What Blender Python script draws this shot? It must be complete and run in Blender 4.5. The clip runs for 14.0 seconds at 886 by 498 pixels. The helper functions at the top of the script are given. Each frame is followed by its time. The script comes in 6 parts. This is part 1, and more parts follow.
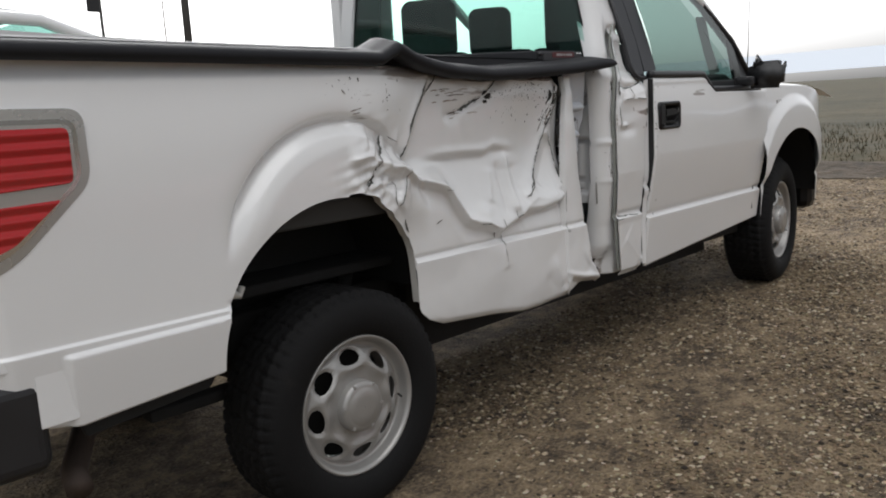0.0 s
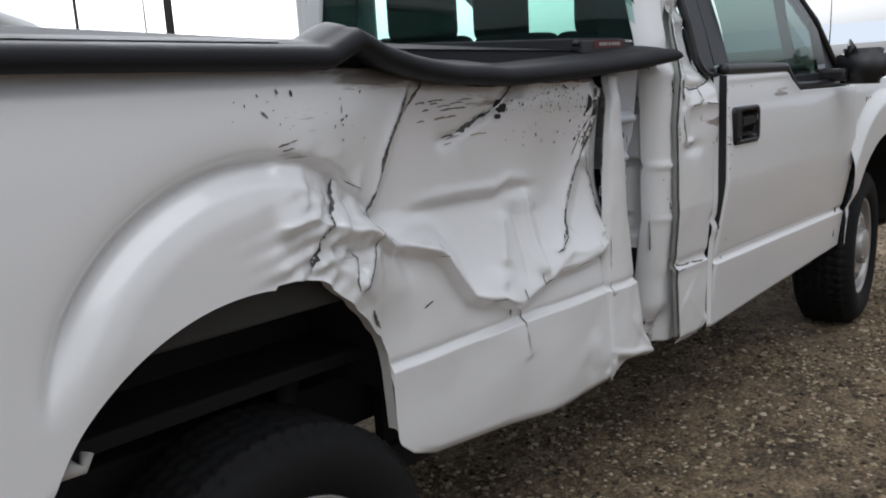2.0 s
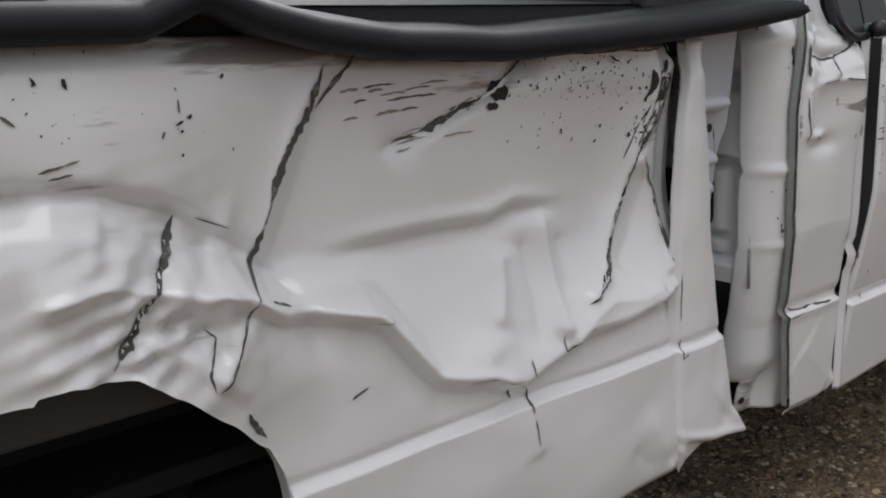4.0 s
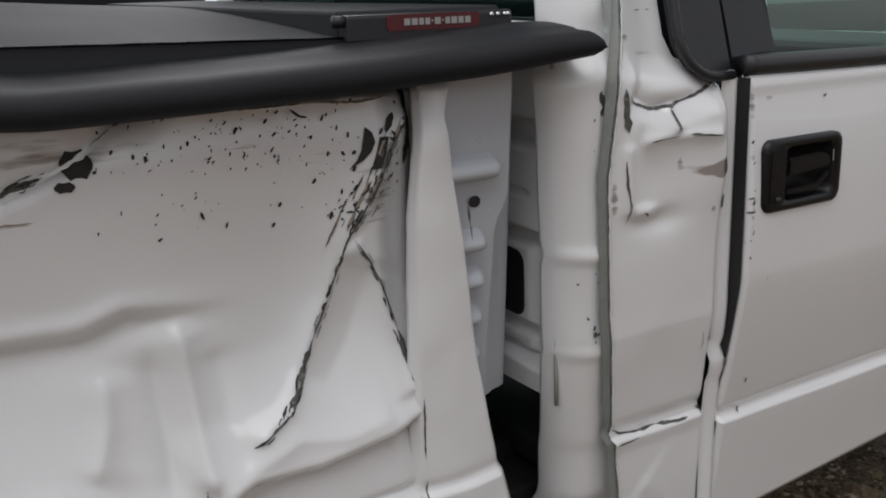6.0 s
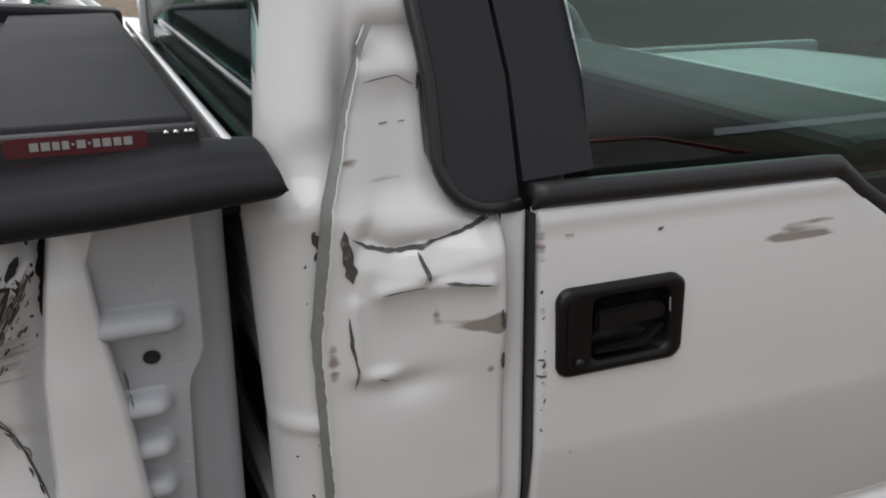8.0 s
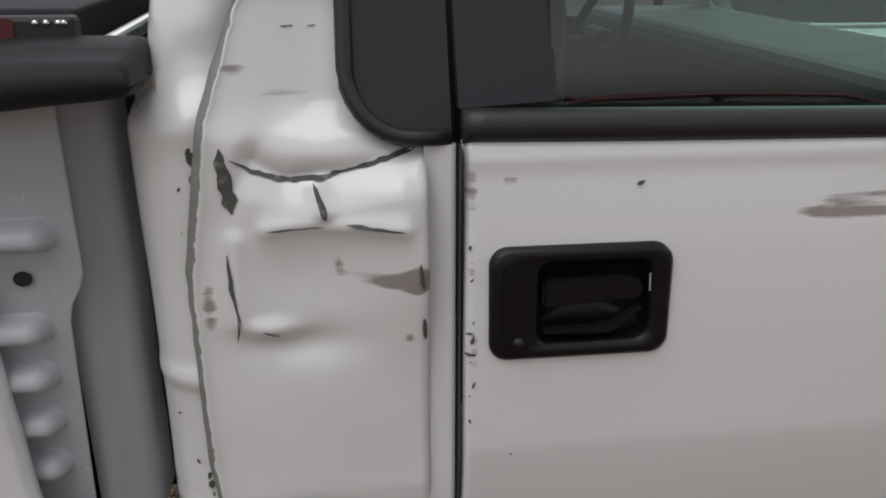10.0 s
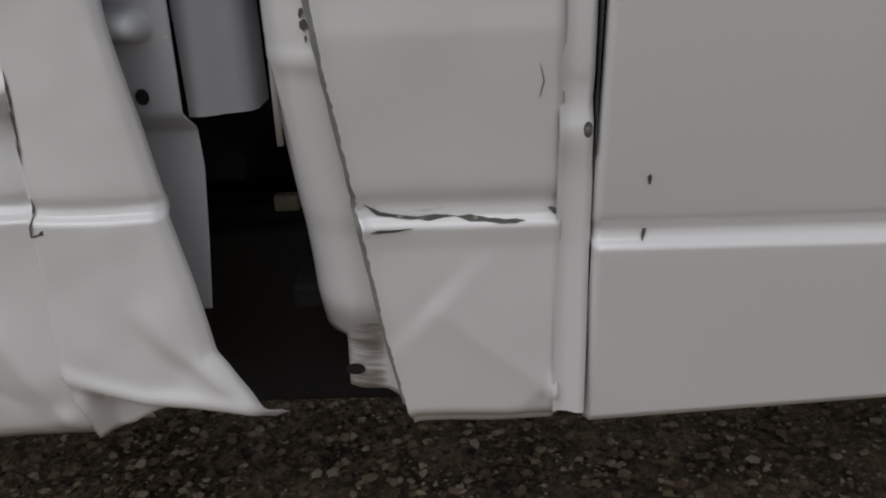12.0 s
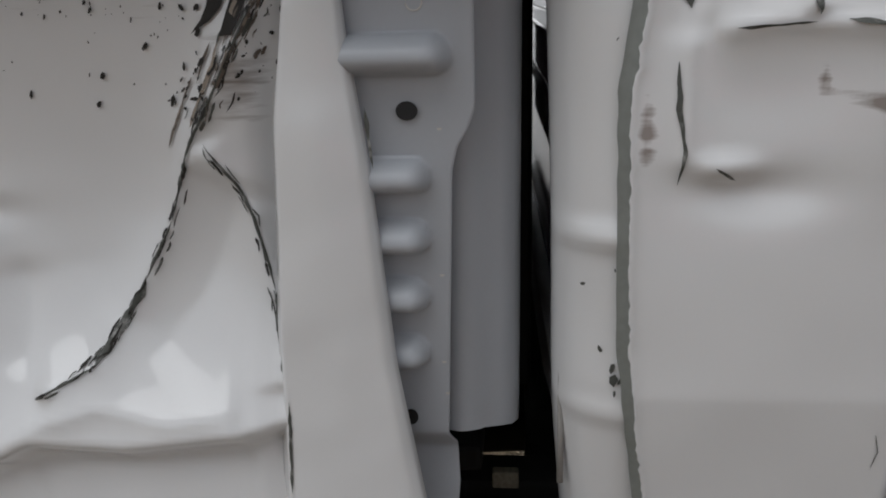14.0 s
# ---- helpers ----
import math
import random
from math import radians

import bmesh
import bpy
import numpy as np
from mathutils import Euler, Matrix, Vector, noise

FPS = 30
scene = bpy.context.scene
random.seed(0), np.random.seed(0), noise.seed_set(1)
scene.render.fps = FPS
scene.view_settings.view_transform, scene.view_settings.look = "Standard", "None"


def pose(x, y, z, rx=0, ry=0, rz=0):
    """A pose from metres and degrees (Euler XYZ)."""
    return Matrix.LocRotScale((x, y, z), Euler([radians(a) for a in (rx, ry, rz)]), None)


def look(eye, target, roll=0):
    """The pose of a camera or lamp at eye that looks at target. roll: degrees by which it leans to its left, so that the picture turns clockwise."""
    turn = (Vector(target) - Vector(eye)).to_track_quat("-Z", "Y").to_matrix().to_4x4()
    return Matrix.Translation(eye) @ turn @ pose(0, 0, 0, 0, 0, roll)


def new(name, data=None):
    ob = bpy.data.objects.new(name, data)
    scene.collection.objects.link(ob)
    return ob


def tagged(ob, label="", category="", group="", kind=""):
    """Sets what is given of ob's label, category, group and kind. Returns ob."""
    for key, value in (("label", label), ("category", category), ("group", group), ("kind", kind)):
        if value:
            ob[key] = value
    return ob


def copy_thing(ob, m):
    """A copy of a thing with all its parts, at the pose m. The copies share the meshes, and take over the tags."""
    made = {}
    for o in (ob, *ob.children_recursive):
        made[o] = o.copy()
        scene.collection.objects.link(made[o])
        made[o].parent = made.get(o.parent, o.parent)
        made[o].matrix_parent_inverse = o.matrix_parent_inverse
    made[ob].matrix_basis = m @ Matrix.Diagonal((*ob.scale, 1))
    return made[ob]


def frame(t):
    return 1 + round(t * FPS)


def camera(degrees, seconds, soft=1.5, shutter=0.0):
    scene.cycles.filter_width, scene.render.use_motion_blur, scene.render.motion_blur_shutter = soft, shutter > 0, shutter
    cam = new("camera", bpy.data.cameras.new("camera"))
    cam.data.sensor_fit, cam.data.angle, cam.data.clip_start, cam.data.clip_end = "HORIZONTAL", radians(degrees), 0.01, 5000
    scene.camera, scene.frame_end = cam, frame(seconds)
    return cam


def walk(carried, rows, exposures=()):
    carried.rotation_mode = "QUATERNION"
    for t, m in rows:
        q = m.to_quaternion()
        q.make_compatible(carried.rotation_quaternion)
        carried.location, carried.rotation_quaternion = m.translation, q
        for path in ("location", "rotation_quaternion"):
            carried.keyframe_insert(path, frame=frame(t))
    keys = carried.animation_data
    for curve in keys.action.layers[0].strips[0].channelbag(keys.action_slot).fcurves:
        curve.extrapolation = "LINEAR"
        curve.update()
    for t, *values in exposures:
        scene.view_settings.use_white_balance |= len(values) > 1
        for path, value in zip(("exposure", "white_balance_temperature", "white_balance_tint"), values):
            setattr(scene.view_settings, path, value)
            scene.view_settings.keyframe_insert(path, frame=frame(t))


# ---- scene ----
cam = camera(55.4, 14.0, soft=1.9)
PATH = [
    (0, (-1.795, -2.162, 1.366), (-0.384, -0.786, 1.023), -3.3),
    (0.5, (-1.599, -1.986, 1.375), (-0.165, -0.623, 1.084), -2.6),
    (1, (-1.348, -1.818, 1.45), (0.046, -0.413, 1.166), -3.9),
    (1.5, (-1.12, -1.596, 1.436), (0.271, -0.199, 1.096), -3.3),
    (2, (-0.941, -1.386, 1.471), (0.459, -0.014, 1.072), -3.3),
    (2.2, (-0.884, -1.321, 1.452), (0.532, 0.033, 1.051), -2.7),
    (4.3, (0.036, -1.081, 1.489), (1.097, 0.533, 0.971), -3.5),
    (4.5, (0.156, -1.098, 1.488), (1.187, 0.524, 0.934), -3.3),
    (5, (0.359, -1.134, 1.494), (1.288, 0.552, 0.949), -2.5),
    (5.5, (0.534, -1.123, 1.504), (1.471, 0.569, 0.994), -2.5),
    (6, (0.732, -1.06, 1.545), (1.664, 0.63, 1.02), -2.7),
    (6.5, (0.903, -1.021, 1.554), (1.886, 0.639, 1.028), -2.9),
    (7, (1.15, -0.993, 1.601), (1.987, 0.735, 1.042), -2.9),
    (7.5, (1.306, -1.006, 1.708), (2.007, 0.786, 1.16), -2.2),
    (7.7, (1.358, -1.004, 1.734), (2.057, 0.769, 1.128), -1.4),
    (9.8, (1.79, -0.916, 1.641), (2.102, 0.956, 1.009), 1.1),
    (10, (1.815, -0.905, 1.597), (2.061, 0.983, 0.984), -0.1),
    (10.5, (1.862, -0.886, 1.4), (1.992, 1.046, 0.898), -3.8),
    (11, (1.85, -0.875, 1.259), (1.857, 1.048, 0.712), -2.9),
    (11.5, (1.827, -0.871, 1.173), (1.872, 1.004, 0.478), -1.7),
    (12, (1.802, -0.864, 1.103), (1.765, 0.987, 0.344), -2.1),
    (12.5, (1.719, -0.812, 1.051), (1.571, 1.003, 0.224), -1.7),
    (13, (1.643, -0.804, 1.097), (1.364, 1.027, 0.343), -0.5),
    (13.5, (1.621, -0.744, 1.224), (1.321, 1.127, 0.583), -0.2),
    (14, (1.553, -0.746, 1.331), (1.369, 1.181, 0.829), -1.3),
]
walk(cam, [(t, look(eye, target, roll)) for t, eye, target, roll in PATH],
     exposures=[(0.0, -0.28, 6350, 10), (1.0, -0.3, 6100, 10), (2.2, -0.3, 6050, 10), (4.3, -0.33, 6320, 12), (7.7, -0.39, 6370, 11), (10.0, -0.34, 6380, 12), (11.0, -0.37, 6200, 10), (12.5, -0.55, 6400, 12), (14.0, -0.46, 6240, 10)])

# ---- overcast daylight ----
world = bpy.data.worlds.new("overcast_sky")
scene.world = world
world.use_nodes = True
wn = world.node_tree.nodes
wl = world.node_tree.links
sky = wn.new("ShaderNodeTexSky")
sky.sky_type = "NISHITA"
sky.sun_disc = False
sky.sun_elevation = radians(38)
sky.sun_rotation = radians(35)
sky.air_density, sky.dust_density, sky.ozone_density = 1.0, 4.0, 1.0
pale = wn.new("ShaderNodeHueSaturation")
pale.inputs["Saturation"].default_value = 0.10
pale.inputs["Value"].default_value = 1.6
wl.new(sky.outputs[0], pale.inputs["Color"])
wl.new(pale.outputs[0], wn["Background"].inputs[0])
wn["Background"].inputs[1].default_value = 0.15

sun_data = bpy.data.lights.new("sun", "SUN")
sun_data.energy, sun_data.angle, sun_data.color = 1.9, radians(60), (1.0, 0.99, 0.97)
sun = new("sun", sun_data)
sun.matrix_world = look((-3.0, -2.8, 9), (0, 0, 0))


# ---- materials ----
def material(name, color, rough=0.5, metal=0.0, vary=0.12, scale=6.0, bump=0.0, fine=120.0, coat=0.0, stain=None, stain_at=0.6, spec=0.5):
    """A painted, plastic or metal surface with variation at two scales and fine relief."""
    m = bpy.data.materials.new(name)
    m.use_nodes = True
    n, l = m.node_tree.nodes, m.node_tree.links
    b = n["Principled BSDF"]
    co = n.new("ShaderNodeTexCoord")
    big, small = n.new("ShaderNodeTexNoise"), n.new("ShaderNodeTexNoise")
    big.inputs["Scale"].default_value, small.inputs["Scale"].default_value = scale, fine
    big.inputs["Detail"].default_value = 6
    for tex in (big, small):
        l.new(co.outputs["Object"], tex.inputs["Vector"])
    mix = n.new("ShaderNodeMix")
    mix.data_type = "RGBA"
    mix.inputs["A"].default_value = (*[c * (1 - vary) for c in color], 1)
    mix.inputs["B"].default_value = (*[min(1, c * (1 + vary)) for c in color], 1)
    add = n.new("ShaderNodeMath")
    add.operation = "MULTIPLY_ADD"
    add.inputs[1].default_value = 0.35
    l.new(small.outputs["Fac"], add.inputs[0])
    sc = n.new("ShaderNodeMath")
    sc.operation = "MULTIPLY"
    sc.inputs[1].default_value = 0.65
    l.new(big.outputs["Fac"], sc.inputs[0])
    l.new(sc.outputs[0], add.inputs[2])
    l.new(add.outputs[0], mix.inputs["Factor"])
    col = mix.outputs["Result"]
    if stain:
        ramp = n.new("ShaderNodeValToRGB")
        ramp.color_ramp.elements[0].position, ramp.color_ramp.elements[1].position = stain_at, stain_at + 0.2
        st = n.new("ShaderNodeTexNoise")
        st.inputs["Scale"].default_value, st.inputs["Detail"].default_value = scale * 0.7, 9
        st.inputs["Roughness"].default_value = 0.65
        l.new(co.outputs["Object"], st.inputs["Vector"])
        l.new(st.outputs["Fac"], ramp.inputs[0])
        m2 = n.new("ShaderNodeMix")
        m2.data_type = "RGBA"
        l.new(ramp.outputs[0], m2.inputs["Factor"])
        l.new(col, m2.inputs["A"])
        m2.inputs["B"].default_value = (*stain, 1)
        col = m2.outputs["Result"]
    l.new(col, b.inputs["Base Color"])
    b.inputs["Roughness"].default_value, b.inputs["Metallic"].default_value = rough, metal
    b.inputs["Coat Weight"].default_value, b.inputs["Coat Roughness"].default_value = coat, 0.07
    b.inputs["Specular IOR Level"].default_value = spec
    rv = n.new("ShaderNodeMath")
    rv.operation = "MULTIPLY_ADD"
    rv.inputs[1].default_value, rv.inputs[2].default_value = 0.25 * rough, rough * 0.87
    l.new(big.outputs["Fac"], rv.inputs[0])
    l.new(rv.outputs[0], b.inputs["Roughness"])
    if bump:
        bp = n.new("ShaderNodeBump")
        bp.inputs["Strength"].default_value, bp.inputs["Distance"].default_value = bump, 0.004
        l.new(small.outputs["Fac"], bp.inputs["Height"])
        l.new(bp.outputs[0], b.inputs["Normal"])
    return m


def worn_paint(name, color):
    """White paint whose scuffs, and the shade painted under the bed rail, follow the attribute "scuff", broken up by
    stretched noise.
    """
    m = material(name, color, 0.32, vary=0.03, scale=3.0, fine=300, coat=0.85)
    n, l = m.node_tree.nodes, m.node_tree.links
    b = n["Principled BSDF"]
    at = n.new("ShaderNodeAttribute")
    at.attribute_name = "scuff"
    co, mp, tex = n.new("ShaderNodeTexCoord"), n.new("ShaderNodeMapping"), n.new("ShaderNodeTexNoise")
    mp.inputs["Scale"].default_value = (8, 8, 60)
    tex.inputs["Scale"].default_value, tex.inputs["Detail"].default_value = 1.6, 8
    l.new(co.outputs["Object"], mp.inputs["Vector"])
    l.new(mp.outputs[0], tex.inputs["Vector"])
    s = n.new("ShaderNodeMath")
    s.operation = "ADD"
    l.new(at.outputs["Fac"], s.inputs[0])
    l.new(tex.outputs["Fac"], s.inputs[1])
    ramp = n.new("ShaderNodeValToRGB")
    ramp.color_ramp.elements[0].position, ramp.color_ramp.elements[1].position = 0.62, 0.80
    ramp.color_ramp.elements[1].color = (0.75, 0.75, 0.75, 1)
    s2 = n.new("ShaderNodeMath")
    s2.operation = "MULTIPLY"
    s2.inputs[1].default_value = 0.72
    l.new(s.outputs[0], s2.inputs[0])
    l.new(s2.outputs[0], ramp.inputs[0])
    mx = n.new("ShaderNodeMix")
    mx.data_type = "RGBA"
    old = b.inputs["Base Color"].links[0].from_socket
    l.new(old, mx.inputs["A"])
    mx.inputs["B"].default_value = (0.16, 0.12, 0.09, 1)
    l.new(ramp.outputs[0], mx.inputs["Factor"])
    l.new(mx.outputs["Result"], b.inputs["Base Color"])
    return m


def glass(name, tint, gloss=0.02, base=0.045):
    m = bpy.data.materials.new(name)
    m.use_nodes = True
    n, l = m.node_tree.nodes, m.node_tree.links
    n.remove(n["Principled BSDF"])
    tr, gl, lw, mx = (n.new("ShaderNodeBsdfTransparent"), n.new("ShaderNodeBsdfGlossy"), n.new("ShaderNodeLayerWeight"), n.new("ShaderNodeMixShader"))
    tr.inputs[0].default_value = (*tint, 1)
    gl.inputs["Roughness"].default_value = gloss
    lw.inputs["Blend"].default_value = 0.5
    power, share = n.new("ShaderNodeMath"), n.new("ShaderNodeMath")
    power.operation, share.operation = "POWER", "MULTIPLY_ADD"
    power.inputs[1].default_value, share.inputs[1].default_value, share.inputs[2].default_value = 4.0, 0.9, base
    l.new(lw.outputs["Facing"], power.inputs[0])
    l.new(power.outputs[0], share.inputs[0])
    l.new(share.outputs[0], mx.inputs[0])
    l.new(tr.outputs[0], mx.inputs[1])
    l.new(gl.outputs[0], mx.inputs[2])
    l.new(mx.outputs[0], n["Material Output"].inputs[0])
    return m


def lens_red(name):
    m = material(name, (0.42, 0.006, 0.010), 0.12, vary=0.2, scale=14, coat=1.0)
    n, l = m.node_tree.nodes, m.node_tree.links
    wave = n.new("ShaderNodeTexWave")
    wave.wave_type, wave.bands_direction = "BANDS", "Z"
    wave.inputs["Scale"].default_value = 9
    co = n.new("ShaderNodeTexCoord")
    l.new(co.outputs["Object"], wave.inputs["Vector"])
    bp = n.new("ShaderNodeBump")
    bp.inputs["Strength"].default_value, bp.inputs["Distance"].default_value = 0.6, 0.01
    l.new(wave.outputs["Fac"], bp.inputs["Height"])
    l.new(bp.outputs[0], n["Principled BSDF"].inputs["Normal"])
    return m


def stones(name, tones, rough=0.9):
    """Loose stones: a tone of its own for each island."""
    m = bpy.data.materials.new(name)
    m.use_nodes = True
    n, l = m.node_tree.nodes, m.node_tree.links
    geo, ramp, tex, mx = n.new("ShaderNodeNewGeometry"), n.new("ShaderNodeValToRGB"), n.new("ShaderNodeTexNoise"), n.new("ShaderNodeMix")
    el = ramp.color_ramp.elements
    el[0].color, el[1].color = (*tones[0], 1), (*tones[-1], 1)
    for k, tone in enumerate(tones[1:-1]):
        el.new((k + 1) / (len(tones) - 1)).color = (*tone, 1)
    l.new(geo.outputs["Random Per Island"], ramp.inputs[0])
    tex.inputs["Scale"].default_value = 150
    mx.data_type, mx.blend_type = "RGBA", "MULTIPLY"
    mx.inputs["Factor"].default_value = 0.5
    l.new(ramp.outputs[0], mx.inputs["A"])
    l.new(tex.outputs["Color"], mx.inputs["B"])
    l.new(mx.outputs["Result"], n["Principled BSDF"].inputs["Base Color"])
    n["Principled BSDF"].inputs["Roughness"].default_value = rough
    return m


def earth(name, stops, scale, bump, dist=0.03):
    """Ground with a ramp of colours over three sizes of noise."""
    m = bpy.data.materials.new(name)
    m.use_nodes = True
    n, l = m.node_tree.nodes, m.node_tree.links
    co = n.new("ShaderNodeTexCoord")
    a, b, c = (n.new("ShaderNodeTexNoise") for _ in range(3))
    for tex, s in ((a, scale), (b, scale * 0.04), (c, scale * 0.2)):
        tex.inputs["Scale"].default_value, tex.inputs["Detail"].default_value = s, 8
        l.new(co.outputs["Object"], tex.inputs["Vector"])
    add, add2 = n.new("ShaderNodeMath"), n.new("ShaderNodeMath")
    add.operation = add2.operation = "ADD"
    l.new(a.outputs["Fac"], add.inputs[0])
    l.new(b.outputs["Fac"], add.inputs[1])
    l.new(add.outputs[0], add2.inputs[0])
    l.new(c.outputs["Fac"], add2.inputs[1])
    third = n.new("ShaderNodeMath")
    third.operation = "DIVIDE"
    third.inputs[1].default_value = 3.0
    l.new(add2.outputs[0], third.inputs[0])
    ramp = n.new("ShaderNodeValToRGB")
    el = ramp.color_ramp.elements
    el[0].position, el[1].position = 0.36, 0.64
    el[0].color, el[1].color = (*stops[0], 1), (*stops[-1], 1)
    for k, tone in enumerate(stops[1:-1]):
        el.new(0.36 + 0.28 * (k + 1) / (len(stops) - 1)).color = (*tone, 1)
    l.new(third.outputs[0], ramp.inputs[0])
    l.new(ramp.outputs[0], n["Principled BSDF"].inputs["Base Color"])
    n["Principled BSDF"].inputs["Roughness"].default_value = 0.95
    bp = n.new("ShaderNodeBump")
    bp.inputs["Strength"].default_value, bp.inputs["Distance"].default_value = bump, dist
    l.new(add2.outputs[0], bp.inputs["Height"])
    l.new(bp.outputs[0], n["Principled BSDF"].inputs["Normal"])
    return m


WHITE = worn_paint("white_paint", (0.77, 0.768, 0.765))
WHITE_CLEAN = material("white_paint_clean", (0.77, 0.77, 0.768), 0.30, vary=0.03, scale=2, fine=250, coat=0.85)
EDGE_PAINT = material("dusty_white_paint", (0.62, 0.60, 0.56), 0.45, vary=0.12, scale=9, stain=(0.30, 0.25, 0.19), stain_at=0.58)
INNER = material("grey_primed_steel", (0.47, 0.49, 0.52), 0.38, vary=0.06, scale=8, fine=200, coat=0.1)
PRIMER = material("bare_grey_primer", (0.075, 0.078, 0.068), 0.6, vary=0.4, scale=70, bump=0.3, stain=(0.48, 0.47, 0.45), stain_at=0.56)
CHIP = material("dark_chip", (0.022, 0.019, 0.016), 0.7, vary=0.4, scale=60)
DIRT_STREAK = material("brown_rub_mark", (0.30, 0.25, 0.20), 0.6, vary=0.3, scale=40)
RUB_DARK = material("dark_rub_mark", (0.13, 0.105, 0.085), 0.6, vary=0.4, scale=60, stain=(0.5, 0.48, 0.45), stain_at=0.56)
BLACK = material("black_trim_plastic", (0.016, 0.016, 0.018), 0.42, vary=0.25, scale=9, fine=420, bump=0.12)
RAIL = material("black_vinyl_rail", (0.015, 0.0155, 0.018), 0.60, vary=0.2, scale=7, fine=380, bump=0.12, spec=0.22)
VINYL = material("smooth_vinyl_cover", (0.018, 0.0185, 0.021), 0.62, vary=0.1, scale=3, fine=500, bump=0.05, spec=0.05)
DECK = material("dark_grey_cover", (0.034, 0.035, 0.038), 0.65, vary=0.15, scale=5, fine=500, bump=0.15, spec=0.1)
GLOSS_BLACK = material("black_gloss_handle", (0.005, 0.005, 0.006), 0.34, vary=0.2, scale=20, spec=0.35)
TRIM_GREY = material("charcoal_applique", (0.012, 0.0125, 0.016), 0.42, vary=0.12, scale=5, fine=500)
RUBBER = material("tyre_rubber", (0.007, 0.0068, 0.007), 0.78, vary=0.4, scale=12, bump=0.3, stain=(0.018, 0.016, 0.014), stain_at=0.62, spec=0.22)
STEEL = material("silver_wheel_paint", (0.36, 0.35, 0.335), 0.36, metal=0.45, vary=0.08, scale=14, stain=(0.22, 0.19, 0.16), stain_at=0.64)
CHROME = material("chrome", (0.75, 0.75, 0.75), 0.12, metal=1.0, vary=0.05)
SILVER = material("silver_lamp_bezel", (0.50, 0.50, 0.48), 0.28, metal=0.7, vary=0.05)
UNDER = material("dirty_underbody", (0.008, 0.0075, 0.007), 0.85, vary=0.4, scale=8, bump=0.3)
RUST = material("rusty_exhaust", (0.075, 0.055, 0.045), 0.7, metal=0.4, vary=0.4, scale=20, bump=0.3)
CLOTH = material("dark_seat_cloth", (0.030, 0.031, 0.033), 0.9, vary=0.2, scale=20)
DASH = material("dark_dashboard", (0.020, 0.022, 0.024), 0.6, vary=0.2, scale=9)
LINER = material("grey_cab_lining", (0.16, 0.16, 0.155), 0.9, vary=0.1)
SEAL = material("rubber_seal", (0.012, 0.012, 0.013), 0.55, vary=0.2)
RED = lens_red("red_lamp_lens")
RED_CAR = material("dark_red_paint", (0.16, 0.012, 0.014), 0.25, vary=0.1, coat=0.8)
LOGO_RED = material("logo_red", (0.085, 0.008, 0.011), 0.5, vary=0.2, scale=30)
LOGO_GREY = material("logo_grey", (0.33, 0.32, 0.31), 0.5, vary=0.1, scale=30)
PAPER = material("white_paper", (0.72, 0.74, 0.72), 0.8, vary=0.08, scale=30)
GLASS = glass("tinted_glass", (0.20, 0.285, 0.26), base=0.09)
SCREEN = glass("windscreen_glass", (0.60, 0.72, 0.68), base=0.06)
GLASS_DARK = glass("dark_back_glass", (0.62, 0.81, 0.76))
CAR_GLASS = glass("car_window_glass", (0.42, 0.60, 0.56))
GRAVEL = earth("gravel_bed", [(0.020, 0.013, 0.008), (0.090, 0.064, 0.039), (0.22, 0.160, 0.095), (0.33, 0.25, 0.155)], 60, 1.0, 0.035)
PEBBLES = stones("loose_gravel", [(0.022, 0.015, 0.009), (0.12, 0.084, 0.048), (0.30, 0.220, 0.130), (0.16, 0.108, 0.060), (0.42, 0.33, 0.21), (0.54, 0.46, 0.34)])
FIELD = earth("winter_grass", [(0.0202, 0.0186, 0.006), (0.036, 0.031, 0.0108), (0.054, 0.0422, 0.0162), (0.0828, 0.0589, 0.027)], 3.0, 0.8, 0.08)
GRASS = stones("dry_grass", [(0.0288, 0.026, 0.0084), (0.0612, 0.0465, 0.018), (0.1152, 0.0806, 0.039)])
SOIL = earth("bare_soil", [(0.025, 0.018, 0.012), (0.06, 0.045, 0.03), (0.10, 0.075, 0.05)], 8.0, 0.9, 0.06)
POST = material("weathered_post", (0.05, 0.048, 0.045), 0.7, vary=0.3, scale=5)


# ---- building helpers ----
def thing(name, label, category, at=(0, 0, 0), group="", kind=""):
    ob = new(name)
    ob.location = at
    return tagged(ob, label, category, group, kind)


def mesh_object(name, verts, faces, mat, parent=None, label="", smooth=True):
    me = bpy.data.meshes.new(name)
    me.from_pydata([tuple(v) for v in verts], [], faces)
    me.update()
    if smooth:
        me.polygons.foreach_set("use_smooth", [True] * len(me.polygons))
    me.materials.append(mat)
    ob = new(name, me)
    if parent:
        ob.parent = parent
    return tagged(ob, label)


def part(name, bm, mat, parent, label="", smooth=False):
    me = bpy.data.meshes.new(name)
    bmesh.ops.recalc_face_normals(bm, faces=bm.faces)
    bm.to_mesh(me)
    bm.free()
    if smooth:
        me.polygons.foreach_set("use_smooth", [True] * len(me.polygons))
    me.materials.append(mat)
    ob = new(name, me)
    ob.parent = parent
    return tagged(ob, label)


def thick(ob, depth, offset=1.0):
    mod = ob.modifiers.new("sheet", "SOLIDIFY")
    mod.thickness, mod.offset = depth, offset
    return ob


